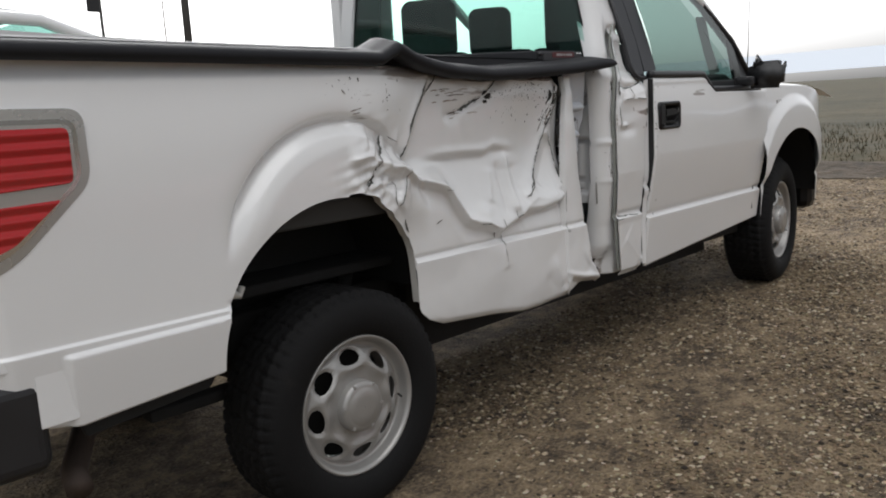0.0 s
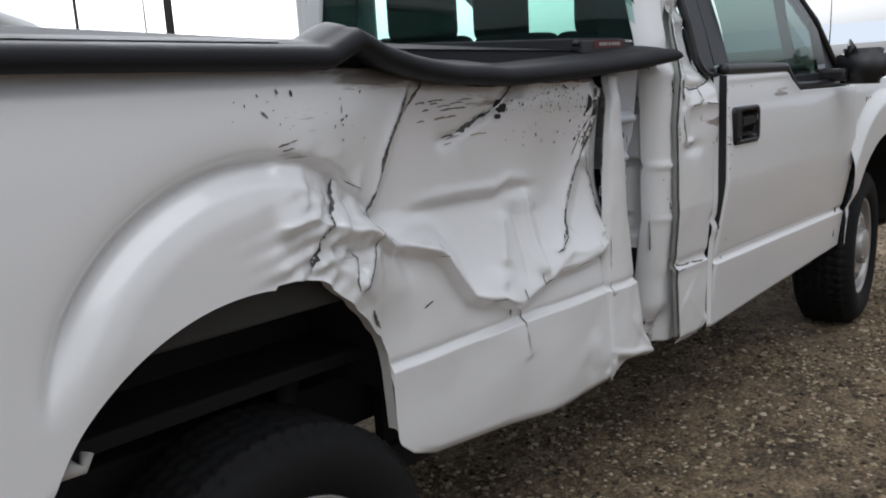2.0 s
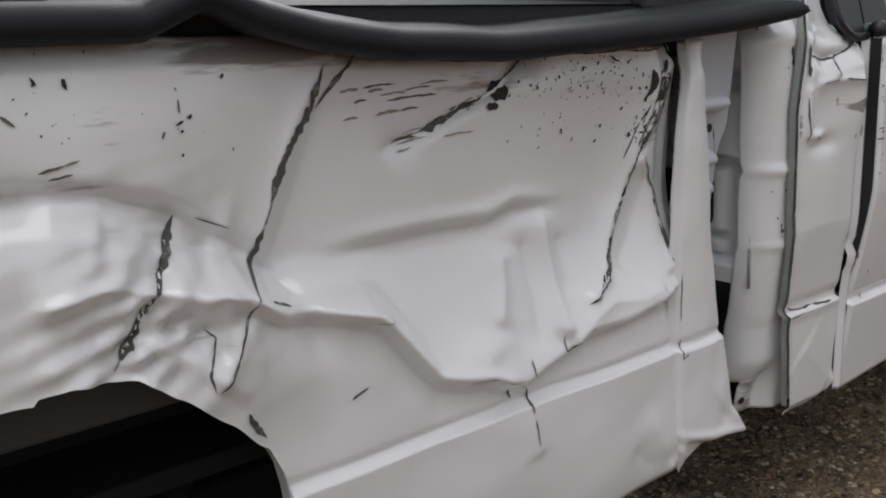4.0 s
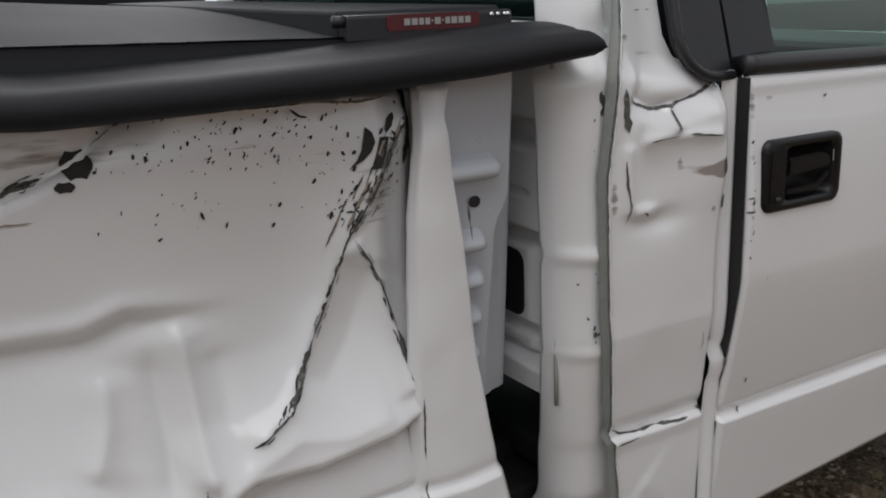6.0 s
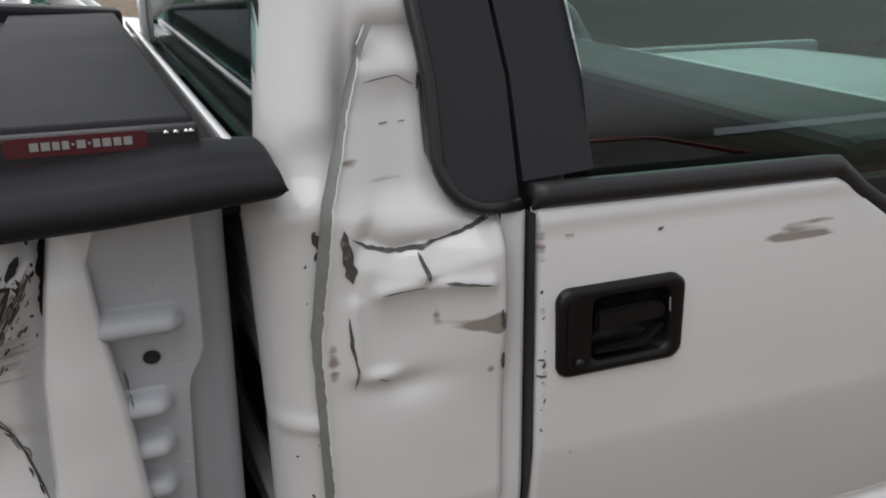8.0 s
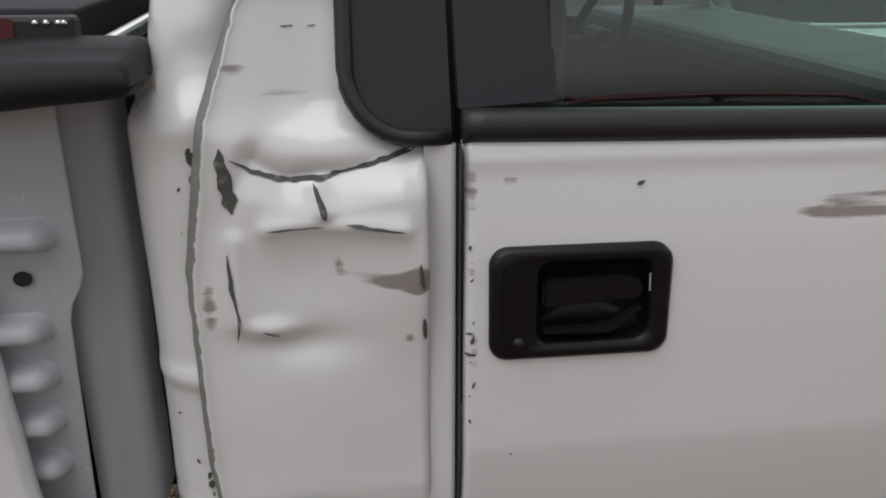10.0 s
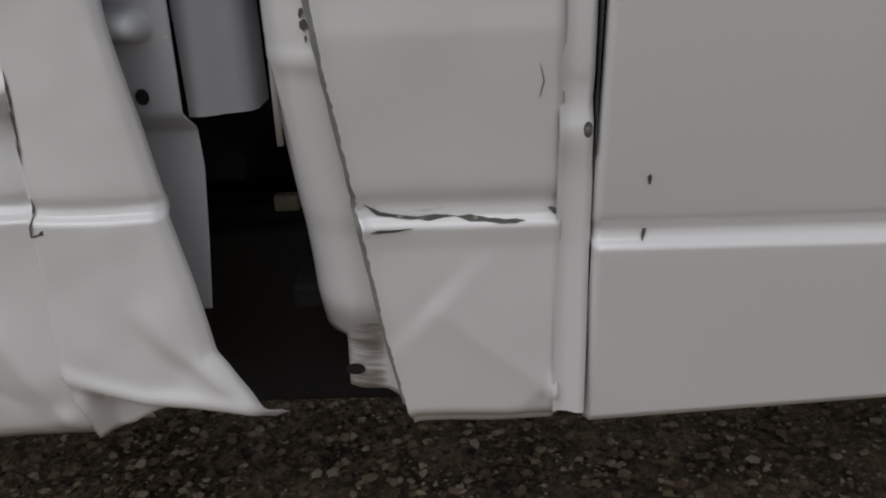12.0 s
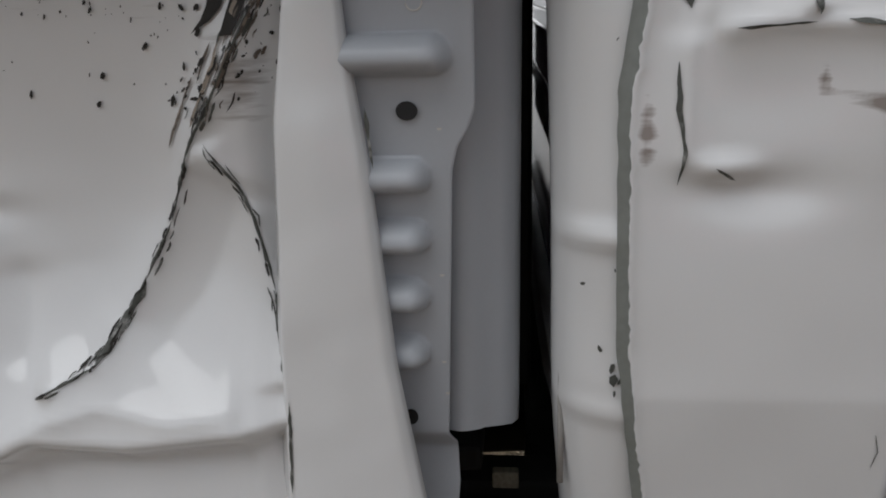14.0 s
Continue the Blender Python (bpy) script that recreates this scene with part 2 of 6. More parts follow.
def grid(name, X, Y, Z, mat, parent, label="", close=False, smooth=True, flip=False, keep=None):
    """A sheet through arrays of places; close joins the last column to the first."""
    r, c = X.shape
    verts = np.stack([X, Y, Z], -1).reshape(-1, 3)
    faces = []
    for i in range(r - 1):
        for j in range(c if close else c - 1):
            k = (j + 1) % c
            if keep is not None and not keep[i, j]:
                continue
            f = (i * c + j, i * c + k, (i + 1) * c + k, (i + 1) * c + j)
            faces.append(f[::-1] if flip else f)
    return mesh_object(name, verts.tolist(), faces, mat, parent, label, smooth)


def block(name, lo, hi, mat, parent, label="", bevel=0.008, segments=2):
    bm = bmesh.new()
    size = [b - a for a, b in zip(lo, hi)]
    mid = [(a + b) / 2 for a, b in zip(lo, hi)]
    bmesh.ops.create_cube(bm, size=1, matrix=Matrix.Translation(mid) @ Matrix.Diagonal((*size, 1)))
    if bevel:
        bmesh.ops.bevel(bm, geom=bm.edges[:], offset=min(bevel, min(size) * 0.45), segments=segments, affect="EDGES", profile=0.5)
    return part(name, bm, mat, parent, label)


def slab(name, outline, depth, mat, parent, label="", axis="y", at=0.0, bevel=0.004):
    """A plate cut to an outline of (x, z), (y, z) or (x, y) pairs, of some depth along the axis."""
    bm = bmesh.new()
    make = {"y": lambda a, b, d: (a, at + d, b), "x": lambda a, b, d: (at + d, a, b), "z": lambda a, b, d: (a, b, at + d)}[axis]
    face = bm.faces.new([bm.verts.new(make(a, b, 0)) for a, b in outline])
    ext = bmesh.ops.extrude_face_region(bm, geom=[face])
    move = Vector(make(0, 0, depth)) - Vector(make(0, 0, 0))
    bmesh.ops.translate(bm, vec=move, verts=[g for g in ext["geom"] if isinstance(g, bmesh.types.BMVert)])
    if bevel:
        bmesh.ops.bevel(bm, geom=bm.edges[:], offset=bevel, segments=2, affect="EDGES", clamp_overlap=True)
    return part(name, bm, mat, parent, label)


def tube(name, path, radius, mat, parent, label="", sides=12, flat=1.0, up=(0, 0, 1)):
    """A round bar along a path; radius may be one number or one for each point; flat squeezes it along up."""
    pts = [Vector(p) for p in path]
    rad = [radius] * len(pts) if isinstance(radius, (int, float)) else list(radius)
    verts, faces = [], []
    for i, p in enumerate(pts):
        way = (pts[min(i + 1, len(pts) - 1)] - pts[max(i - 1, 0)]).normalized()
        side = way.cross(Vector(up))
        side = side.normalized() if side.length > 1e-4 else way.cross(Vector((1, 0, 0))).normalized()
        top = side.cross(way).normalized()
        for k in range(sides):
            a = 2 * math.pi * k / sides
            verts.append(p + side * math.cos(a) * rad[i] + top * math.sin(a) * rad[i] * flat)
    for i in range(len(pts) - 1):
        for k in range(sides):
            j = (k + 1) % sides
            faces.append((i * sides + k, i * sides + j, (i + 1) * sides + j, (i + 1) * sides + k))
    faces.append(tuple(range(sides))[::-1])
    faces.append(tuple((len(pts) - 1) * sides + k for k in range(sides)))
    return mesh_object(name, verts, faces, mat, parent, label)


def smooth_step(a, b, x):
    t = np.clip((x - a) / (b - a), 0, 1)
    return t * t * (3 - 2 * t)


def along(px, pz, pts):
    """Distance from a bent line, and how far along it (0 to 1) the nearest place lies."""
    px, pz = np.asarray(px, float), np.asarray(pz, float)
    best, where = np.full(px.shape, 9.0), np.zeros(px.shape)
    lens = [math.dist(a, b) for a, b in zip(pts, pts[1:])]
    done, total = 0.0, sum(lens)
    for (ax, az), (bx, bz), ln in zip(pts, pts[1:], lens):
        t = np.clip(((px - ax) * (bx - ax) + (pz - az) * (bz - az)) / ln**2, 0, 1)
        d = np.hypot(px - ax - t * (bx - ax), pz - az - t * (bz - az))
        near = d < best
        best, where = np.where(near, d, best), np.where(near, (done + t * ln) / total, where)
        done += ln
    return best, where


def crest(px, pz, pts, height, width, taper=0.12):
    """A sharp fold along a bent line, fading at both its ends."""
    d, w = along(px, pz, pts)
    return height * np.exp(-d / width) * smooth_step(0, taper, w) * smooth_step(0, taper, 1 - w)


def wobble(px, pz, size, seed=0):
    """Smooth random waves, about -1 to 1."""
    rng = np.random.default_rng(seed)
    out = np.zeros(np.shape(px))
    for _ in range(9):
        a, ph, k = rng.uniform(0, 6.28), rng.uniform(0, 6.28), rng.uniform(0.6, 1.6) * 6.28 / size
        out += np.sin((px * math.cos(a) + pz * math.sin(a)) * k + ph)
    return out / 4.2


def ground_z(x, y=0.0):
    """The lot rises gently towards the front of the truck and levels off."""
    return -0.058 + 0.0415 * (4.0 * np.tanh((np.asarray(x, float) - 1.8) / 4.0) + 1.8)


# ---- ground, field and sky line ----
gx = np.concatenate([[-3000, -600, -120, -40], np.linspace(-14, 22, 60), [40, 120, 600, 3000]])
gy = np.concatenate([[-3000, -600, -120, -40], np.linspace(-12, 22, 40), [40, 120, 600, 3000]])
GX, GY = np.meshgrid(gx, gy, indexing="ij")
GZ = ground_z(GX) + 0.012 * wobble(GX, GY, 2.3, 4) * (np.hypot(GX, GY) < 30)
tagged(grid("ground", GX, GY, GZ, GRAVEL, None, flip=False), "brown gravel lot of crushed stone", "ground", kind="structure")

# grass field beyond the lot, with a worn edge of bare soil
fx = np.concatenate([np.linspace(9.6, 30, 50), [60, 200, 900, 2900]])
fy = np.concatenate([[-2900, -600, -100], np.linspace(-30, 60, 60), [150, 700, 2900]])
FX, FY = np.meshgrid(fx, fy, indexing="ij")
FX[0] += 0.25 * np.sin(fy * 1.3) + 0.15 * np.sin(fy * 3.7)
FZ = ground_z(FX) + 0.02 + 0.13 * smooth_step(9.8, 11.2, FX) + 0.05 * wobble(FX, FY, 5, 8) * smooth_step(10, 14, FX) * (FX < 40)
tagged(grid("grass_field", FX, FY, FZ, FIELD, None), "flat field of short brown winter grass", "field", kind="structure")
sx = np.linspace(8.75, 10.0, 12)
SX, SY = np.meshgrid(sx, np.linspace(-30, 60, 140), indexing="ij")
SX[0] += 0.2 * np.sin(SY[0] * 1.1)
SZ = ground_z(SX) + 0.008 + 0.11 * smooth_step(8.9, 9.7, SX) + 0.03 * wobble(SX, SY, 0.7, 3) * smooth_step(8.8, 9.2, SX)
tagged(grid("soil_bank", SX, SY, SZ, SOIL, None), "low bank of bare dark soil along the field", "ground", kind="structure")


def scatter_stones(name, count, area, size, mat, seed, label):
    """Loose stones lying on the lot, as one heap of small rough lumps."""
    rng = np.random.default_rng(seed)
    base = np.array([(1, 0, 0), (-1, 0, 0), (0, 1, 0), (0, -1, 0), (0, 0, 1), (0.6, 0.6, 0.5), (-0.6, 0.6, 0.5), (-0.6, -0.6, 0.5), (0.6, -0.6, 0.5)], float)
    quad = [(0, 5, 8), (1, 7, 6), (2, 6, 5), (3, 8, 7), (4, 5, 6), (4, 6, 7), (4, 7, 8), (4, 8, 5), (0, 2, 5), (2, 1, 6), (1, 3, 7), (3, 0, 8)]
    (x0, x1), (y0, y1) = area
    px, py = rng.uniform(x0, x1, count), rng.uniform(y0, y1, count)
    s = size[0] + (size[1] - size[0]) * rng.random(count) ** 3.5
    turn = rng.uniform(0, 6.28, count)
    shape = rng.uniform(0.65, 1.35, (count, 9, 1)) * base[None]
    shape *= np.stack([s, s * rng.uniform(0.6, 1.0, count), s * rng.uniform(0.35, 0.75, count)], -1)[:, None]
    c, n = np.cos(turn)[:, None], np.sin(turn)[:, None]
    vx = shape[..., 0] * c - shape[..., 1] * n + px[:, None]
    vy = shape[..., 0] * n + shape[..., 1] * c + py[:, None]
    vz = shape[..., 2] + (ground_z(px) + 0.012 * wobble(px, py, 2.3, 4))[:, None]
    verts = np.stack([vx, vy, vz], -1).reshape(-1, 3)
    faces = (np.array(quad)[None] + 9 * np.arange(count)[:, None, None]).reshape(-1, 3)
    ob = mesh_object(name, verts.tolist(), faces.tolist(), mat, None, smooth=False)
    return tagged(ob, label, "gravel", kind="stuff")


scatter_stones("gravel", 60000, ((-0.9, 5.2), (-1.6, 0.9)), (0.0035, 0.016), PEBBLES, 1, "loose brown and tan crushed gravel on the lot")
scatter_stones("gravel", 30000, ((3.0, 9.0), (-2.2, 3.6)), (0.006, 0.020), PEBBLES, 2, "loose tan gravel beyond the parked truck")


def scatter_grass(count, seed):
    rng = np.random.default_rng(seed)
    px = 9.6 + 9 * rng.random(count) ** 1.6
    py = rng.uniform(-4, 12, count)
    h, w, a = rng.uniform(0.03, 0.11, count), rng.uniform(0.004, 0.012, count), rng.uniform(0, 6.28, count)
    z = ground_z(px) + 0.02 + 0.13 * smooth_step(9.8, 11.2, px)
    lean = rng.normal(0, 0.03, (count, 2))
    v0 = np.stack([px - w * np.cos(a), py - w * np.sin(a), z - 0.03], -1)
    v1 = np.stack([px + w * np.cos(a), py + w * np.sin(a), z - 0.03], -1)
    v2 = np.stack([px + lean[:, 0], py + lean[:, 1], z + h], -1)
    verts = np.stack([v0, v1, v2], 1).reshape(-1, 3)
    ob = mesh_object("grass", verts.tolist(), np.arange(3 * count).reshape(-1, 3).tolist(), GRASS, None, smooth=False)
    tagged(ob, "short dry grass at the edge of the field", "grass", kind="stuff")


scatter_grass(14000, 5)

# ---- the damaged pickup truck ----
truck = thing("pickup_truck", "white regular-cab pickup truck with a crushed and torn bed side", "pickup truck")

ARCH_X, ARCH_Z, ARCH_R = -0.06, 0.62, 0.455


def low_edge(x):
    """The lower edge of the bed's side: skirt, wheel arch and bent bottom."""
    x = np.asarray(x, float)
    edge = np.interp(x, [-1.2, -0.95, -0.52, -0.5, 0.345, 0.36, 0.40, 0.49, 0.8, 1.0, 1.12, 1.22, 1.3],
                     [0.62, 0.575, 0.605, 0.62, 0.62, 0.585, 0.55, 0.512, 0.480, 0.450, 0.446, 0.452, 0.456])
    inside = np.clip(ARCH_R**2 - (x - ARCH_X) ** 2, 0, None)
    torn = np.interp(x, [0.0, 0.042, 0.131, 0.188, 0.264, 0.315, 0.340, 0.346, 0.352, 0.353], [1.079, 1.081, 1.060, 1.010, 0.934, 0.882, 0.82, 0.72, 0.58, 0.0])
    ragged = 0.006 * wobble(x, x * 0, 0.09, 12) * smooth_step(0.1, 0.2, x) * smooth_step(0.34, 0.30, x)
    return np.maximum(edge, np.where(x < 0, np.where(inside > 0, ARCH_Z + np.sqrt(inside), 0), torn + ragged))


def bed_y(x, z):
    """How far in the skin of the bed's right side lies, with all its dents and folds."""
    x, z = np.asarray(x, float), np.asarray(z, float)
    zc = 0.787 - 0.012 * x
    y = 0.020 + 0.17 * np.clip(z - 1.12, 0, 1) ** 2 + 0.06 * np.clip(1.0 - z, 0, 1) ** 2 + 0.03 * smooth_step(1.465, 1.515, z)
    y += 0.009 * np.exp(-(((z - zc - 0.015) / 0.009) ** 2)) * smooth_step(-0.5, -0.45, x) - 0.010 * smooth_step(zc + 0.005, zc - 0.004, z)
    y += 0.10 * np.clip(zc - z, 0, 1)
    r = np.hypot(x, z - 0.85)
    arc = np.where(r >= 0.472, np.exp(-(r - 0.472) / 0.022), smooth_step(0.42, 0.472, r))
    y += 0.027 * arc * smooth_step(0.92, 1.14, z) - 0.018 * smooth_step(0.474, 0.375, r) * smooth_step(0.84, 1.06, z)
    y += 0.017 * np.exp(-(((r - 0.477) / 0.012) ** 2)) * smooth_step(0.92, 1.14, z) * smooth_step(0.30, 0.2, x)
    y -= 0.016 * smooth_step(0.778, 0.768, z) * smooth_step(-0.985, -0.965, x) * smooth_step(-0.44, -0.45, x)
    y += 0.8 * np.clip(-1.10 - x, 0, 1) ** 1.3
    # the blow: pushed in over the whole front half, with a shelf that swells out again lower down
    zlow = np.interp(x, [0.2, 0.298, 0.323, 0.356, 0.446, 0.520, 0.548, 0.591, 0.642, 0.70, 0.754, 0.786, 0.845, 0.90, 0.95, 1.016, 1.12, 1.25, 1.32],
                     [1.16, 1.143, 1.121, 1.098, 1.075, 1.052, 1.030, 0.970, 0.906, 0.882, 0.876, 0.861, 0.838, 0.858, 0.872, 0.905, 0.898, 0.915, 0.93])
    zr = np.maximum(1.17, zlow + 0.06)
    s = np.clip((z - zlow) / (zr - zlow), 0, 1)
    depth = 0.034 + 0.070 * (1 - (1 - s) ** 2.0) - 0.030 * smooth_step(1.16, 1.46, z)
    depth += 0.030 * smooth_step(0, 0.035, zlow - z) - 0.010 * smooth_step(0.03, 0.12, zlow - z)
    depth += 0.022 * np.exp(-(((x - 1.12) / 0.13) ** 2) - ((z - 1.10) / 0.16) ** 2)
    # ledge across the middle: the sheet steps in under it and slopes out again
    ledge = np.interp(x, [0.44, 0.60, 0.72, 0.82, 0.875, 0.98], [1.168, 1.170, 1.168, 1.163, 1.182, 1.168])
    under = ledge - z
    span = smooth_step(0.42, 0.60, x) * smooth_step(1.06, 0.84, x)
    depth += span * (0.026 * smooth_step(-0.004, 0.030, under) * np.exp(-np.clip(under, 0, 1) / 0.11) - 0.007 * np.exp(-((under / 0.022) ** 2)))
    enter = smooth_step(0.08, 0.46, x + 0.10 * (1.2 - z))
    y += depth * enter * (0.45 + 0.55 * smooth_step(0.5, 0.82, z))
    y += 0.012 * smooth_step(0.35, 0.9, x) * smooth_step(1.36, 1.47, z)
    dented = smooth_step(0.05, 0.3, x)
    y += dented * (0.0035 * wobble(x, z, 0.34, 1) + 0.0005 * wobble(x, z, 0.10, 2))
    # folds
    y -= crest(x, z, [(0.52, 1.50), (0.483, 1.451), (0.405, 1.325), (0.358, 1.22), (0.307, 1.131), (0.255, 1.027), (0.232, 1.005)], 0.022, 0.035, 0.05)
    y += crest(x, z, [(0.54, 1.50), (0.45, 1.325), (0.40, 1.22), (0.34, 1.10)], 0.010, 0.03, 0.1)
    y += crest(x, z, [(0.95, 1.48), (0.844, 1.388), (0.775, 1.363), (0.672, 1.327), (0.57, 1.30)], 0.020, 0.03)
    y -= crest(x, z, [(0.93, 1.42), (0.80, 1.35), (0.66, 1.30)], 0.008, 0.03)
    y -= crest(x, z, [(1.33, 1.43), (1.237, 1.267), (1.207, 1.221), (1.176, 1.138), (1.122, 1.039), (1.088, 0.982), (1.01, 0.945)], 0.022, 0.030, 0.06)
    y -= crest(x, z, [(1.215, 1.225), (1.268, 1.139), (1.293, 1.041), (1.302, 0.95)], 0.014, 0.022, 0.06)
    y += crest(x, z, [(1.26, 1.19), (1.20, 1.05), (1.14, 0.98)], 0.012, 0.05)
    y -= crest(x, z, [(0.30, 1.135), (0.335, 1.112), (0.446, 1.075), (0.53, 1.045), (0.591, 0.97), (0.642, 0.906), (0.754, 0.876), (0.79, 0.855), (0.83, 0.805)], 0.013, 0.020, 0.06)
    # upright folds below the ledge
    y -= crest(x, z, [(0.945, 1.155), (0.950, 1.045), (0.955, 0.885)], 0.022, 0.022, 0.14)
    y -= crest(x, z, [(0.842, 1.10), (0.832, 1.02), (0.80, 0.94)], 0.014, 0.026, 0.2)
    y += crest(x, z, [(0.90, 1.12), (0.908, 0.98), (0.90, 0.87)], 0.014, 0.020, 0.2)
    y += crest(x, z, [(0.99, 1.10), (1.00, 1.02), (0.99, 0.96)], 0.008, 0.025, 0.2)
    y -= crest(x, z, [(0.955, 0.875), (1.016, 0.918), (1.09, 0.940), (1.17, 0.925), (1.26, 0.940)], 0.015, 0.036, 0.08)
    y += crest(x, z, [(0.97, 0.845), (1.06, 0.860), (1.16, 0.862), (1.27, 0.872)], 0.008, 0.034, 0.1)
    y -= 0.012 * np.exp(-(((x - 0.76) / 0.05) ** 2) - ((z - 0.92) / 0.03) ** 2)
    y -= crest(x, z, [(0.86, 0.81), (0.862, 0.73), (0.875, 0.66)], 0.007, 0.02, 0.1)
    y -= crest(x, z, [(0.96, 1.452), (1.14, 1.440), (1.30, 1.442)], 0.012, 0.012, 0.1)
    y += crest(x, z, [(1.12, 1.425), (1.16, 1.447), (1.28, 1.455)], 0.008, 0.010, 0.1)
    y += 0.020 * smooth_step(1.450, 1.475, z + 0.012 * x) * smooth_step(0.45, 0.7, x)
    # crumpled flare above the wheel
    crumpled = np.exp(-(((x - 0.17) / 0.13) ** 2) - ((z - 1.11) / 0.13) ** 2)
    y += crumpled * (0.018 + 0.018 * wobble(x, z, 0.12, 7) + 0.011 * wobble(x, z, 0.055, 9))
    y -= crest(x, z, [(0.02, 1.318), (0.149, 1.30), (0.206, 1.283), (0.25, 1.256), (0.32, 1.222)], 0.020, 0.022)
    y += crest(x, z, [(0.10, 1.27), (0.20, 1.235), (0.28, 1.20)], 0.020, 0.03)
    y -= crest(x, z, [(0.0, 1.19), (0.10, 1.20), (0.18, 1.17), (0.249, 1.158), (0.306, 1.132)], 0.022, 0.022)
    y += crest(x, z, [(0.225, 1.275), (0.185, 1.20), (0.14, 1.133), (0.09, 1.06)], 0.022, 0.022)
    y += crest(x, z, [(0.17, 1.12), (0.24, 1.10), (0.255, 1.05)], 0.014, 0.02)
    # bent lower corner and the hem that curls under
    y -= crest(x, z, [(1.19, 0.68), (1.245, 0.56), (1.290, 0.485)], 0.011, 0.040, 0.4)
    y += crest(x, z, [(1.14, 0.59), (1.20, 0.53), (1.25, 0.50)], 0.008, 0.035, 0.4)
    y -= 0.010 * np.exp(-(((x - 1.285) / 0.020) ** 2) - ((z - 0.492) / 0.018) ** 2)
    hem = np.interp(x, [0.40, 0.49, 0.8, 1.0, 1.12, 1.22, 1.3], [0.545, 0.512, 0.480, 0.450, 0.446, 0.452, 0.456])
    y += 0.012 * smooth_step(0.024, 0.0, z - hem) * smooth_step(0.40, 0.50, x)
    y += 0.012 * smooth_step(1.26, 1.30, x) * smooth_step(0.6, 0.9, z) + 0.035 * smooth_step(1.315, 1.36, x)
    return y


def bed_scuff_shade(x, z):
    # first term: brown band for the rail's shade on the sheet; the spots are scuffs
    s = 0.75 * smooth_step(1.448, 1.478, z + 0.02 * x) * smooth_step(0.1, 0.35, x)
    for cx, cz, wx, wz, a in ((0.80, 1.405, 0.11, 0.028, 0.50), (0.66, 1.32, 0.07, 0.016, 0.42), (0.12, 1.40, 0.10, 0.05, 0.28), (0.10, 1.33, 0.05, 0.015, 0.4),
                              (1.26, 1.29, 0.05, 0.06, 0.45), (1.08, 1.38, 0.16, 0.05, 0.30), (0.2, 1.08, 0.10, 0.08, 0.25), (1.2, 1.46, 0.16, 0.018, 0.55)):
        s = s + a * np.exp(-(((x - cx) / wx) ** 2) - ((z - cz) / wz) ** 2)
    return s


def with_scuff(ob, values):
    at = ob.data.attributes.new("scuff", "FLOAT", "POINT")
    at.data.foreach_set("value", np.asarray(values, dtype=np.float32).ravel())
    return ob


bx = np.unique(np.concatenate([np.linspace(-1.14, 1.375, 360), ARCH_X - ARCH_R * np.cos(np.linspace(0, 0.5, 14)), np.linspace(0.30, 0.40, 30)]))
bv = np.linspace(0, 1, 171)
BX, BV = np.meshgrid(bx, bv, indexing="ij")
top_edge = 1.513 - 0.022 * BX
lowz, crz = low_edge(BX), 0.787 - 0.012 * BX
za = np.maximum(crz - 0.022, lowz + 0.004)
zb = np.maximum(crz + 0.040, za + 0.004)
BZ = np.where(BV < 0.2, lowz + (za - lowz) * BV / 0.2, np.where(BV < 0.35, za + (zb - za) * (BV - 0.2) / 0.15, zb + (top_edge - zb) * (BV - 0.35) / 0.65))
bed_side = grid("bed_side", BX, bed_y(BX, BZ), BZ, WHITE, truck, "crushed white sheet-metal bed side, dented and torn", flip=True)
with_scuff(bed_side, bed_scuff_shade(BX, BZ))
thick(bed_side, 0.0018, -1.0)

# rolled lip of the wheel arch
ax = np.linspace(-0.512, 0.350, 110)
az = low_edge(ax)
lip = np.stack([bed_y(ax, az) + 0.0015, bed_y(ax, az) + 0.012, bed_y(ax, az) + 0.035])
grid("arch_lip", np.stack([ax, ax, ax]), lip, np.stack([az, az + 0.004, az + 0.002]), EDGE_PAINT, bed_side, "dusty white rolled wheel arch edge")


def ribbon(name, pts, width, surface, mat, parent, seed=0, lift=0.0022, label="", step=0.0035):
    """A ragged strip of bare metal or dirt that lies on a surface along a bent line."""
    rng = np.random.default_rng(seed)
    lens = np.cumsum([0] + [math.dist(a, b) for a, b in zip(pts, pts[1:])])
    n = max(6, int(lens[-1] / step))
    s = np.linspace(0, lens[-1], n)
    x, z = np.interp(s, lens, [p[0] for p in pts]), np.interp(s, lens, [p[1] for p in pts])
    dx, dz = np.gradient(x), np.gradient(z)
    ln = np.hypot(dx, dz) + 1e-9
    taper = np.minimum(1, np.minimum(np.arange(n), np.arange(n)[::-1]) / (0.18 * n) + 0.08)
    slow = np.interp(np.arange(n), np.arange(0, n + 8, 8), rng.uniform(0.5, 1.0, len(np.arange(0, n + 8, 8))))
    wl_, wr_ = (width * taper * slow * np.convolve(np.clip(rng.normal(0.85, 0.36, n + 2), 0.15, 1.7), [0.3, 0.4, 0.3], 'valid') for _ in range(2))
    lx, lz, rx, rz = x - dz / ln * wl_, z + dx / ln * wl_, x + dz / ln * wr_, z - dx / ln * wr_
    X, Z = np.stack([lx, (lx + rx) / 2, rx]), np.stack([lz, (lz + rz) / 2, rz])
    return grid(name, X, surface(X, Z) - lift, Z, mat, parent, label)


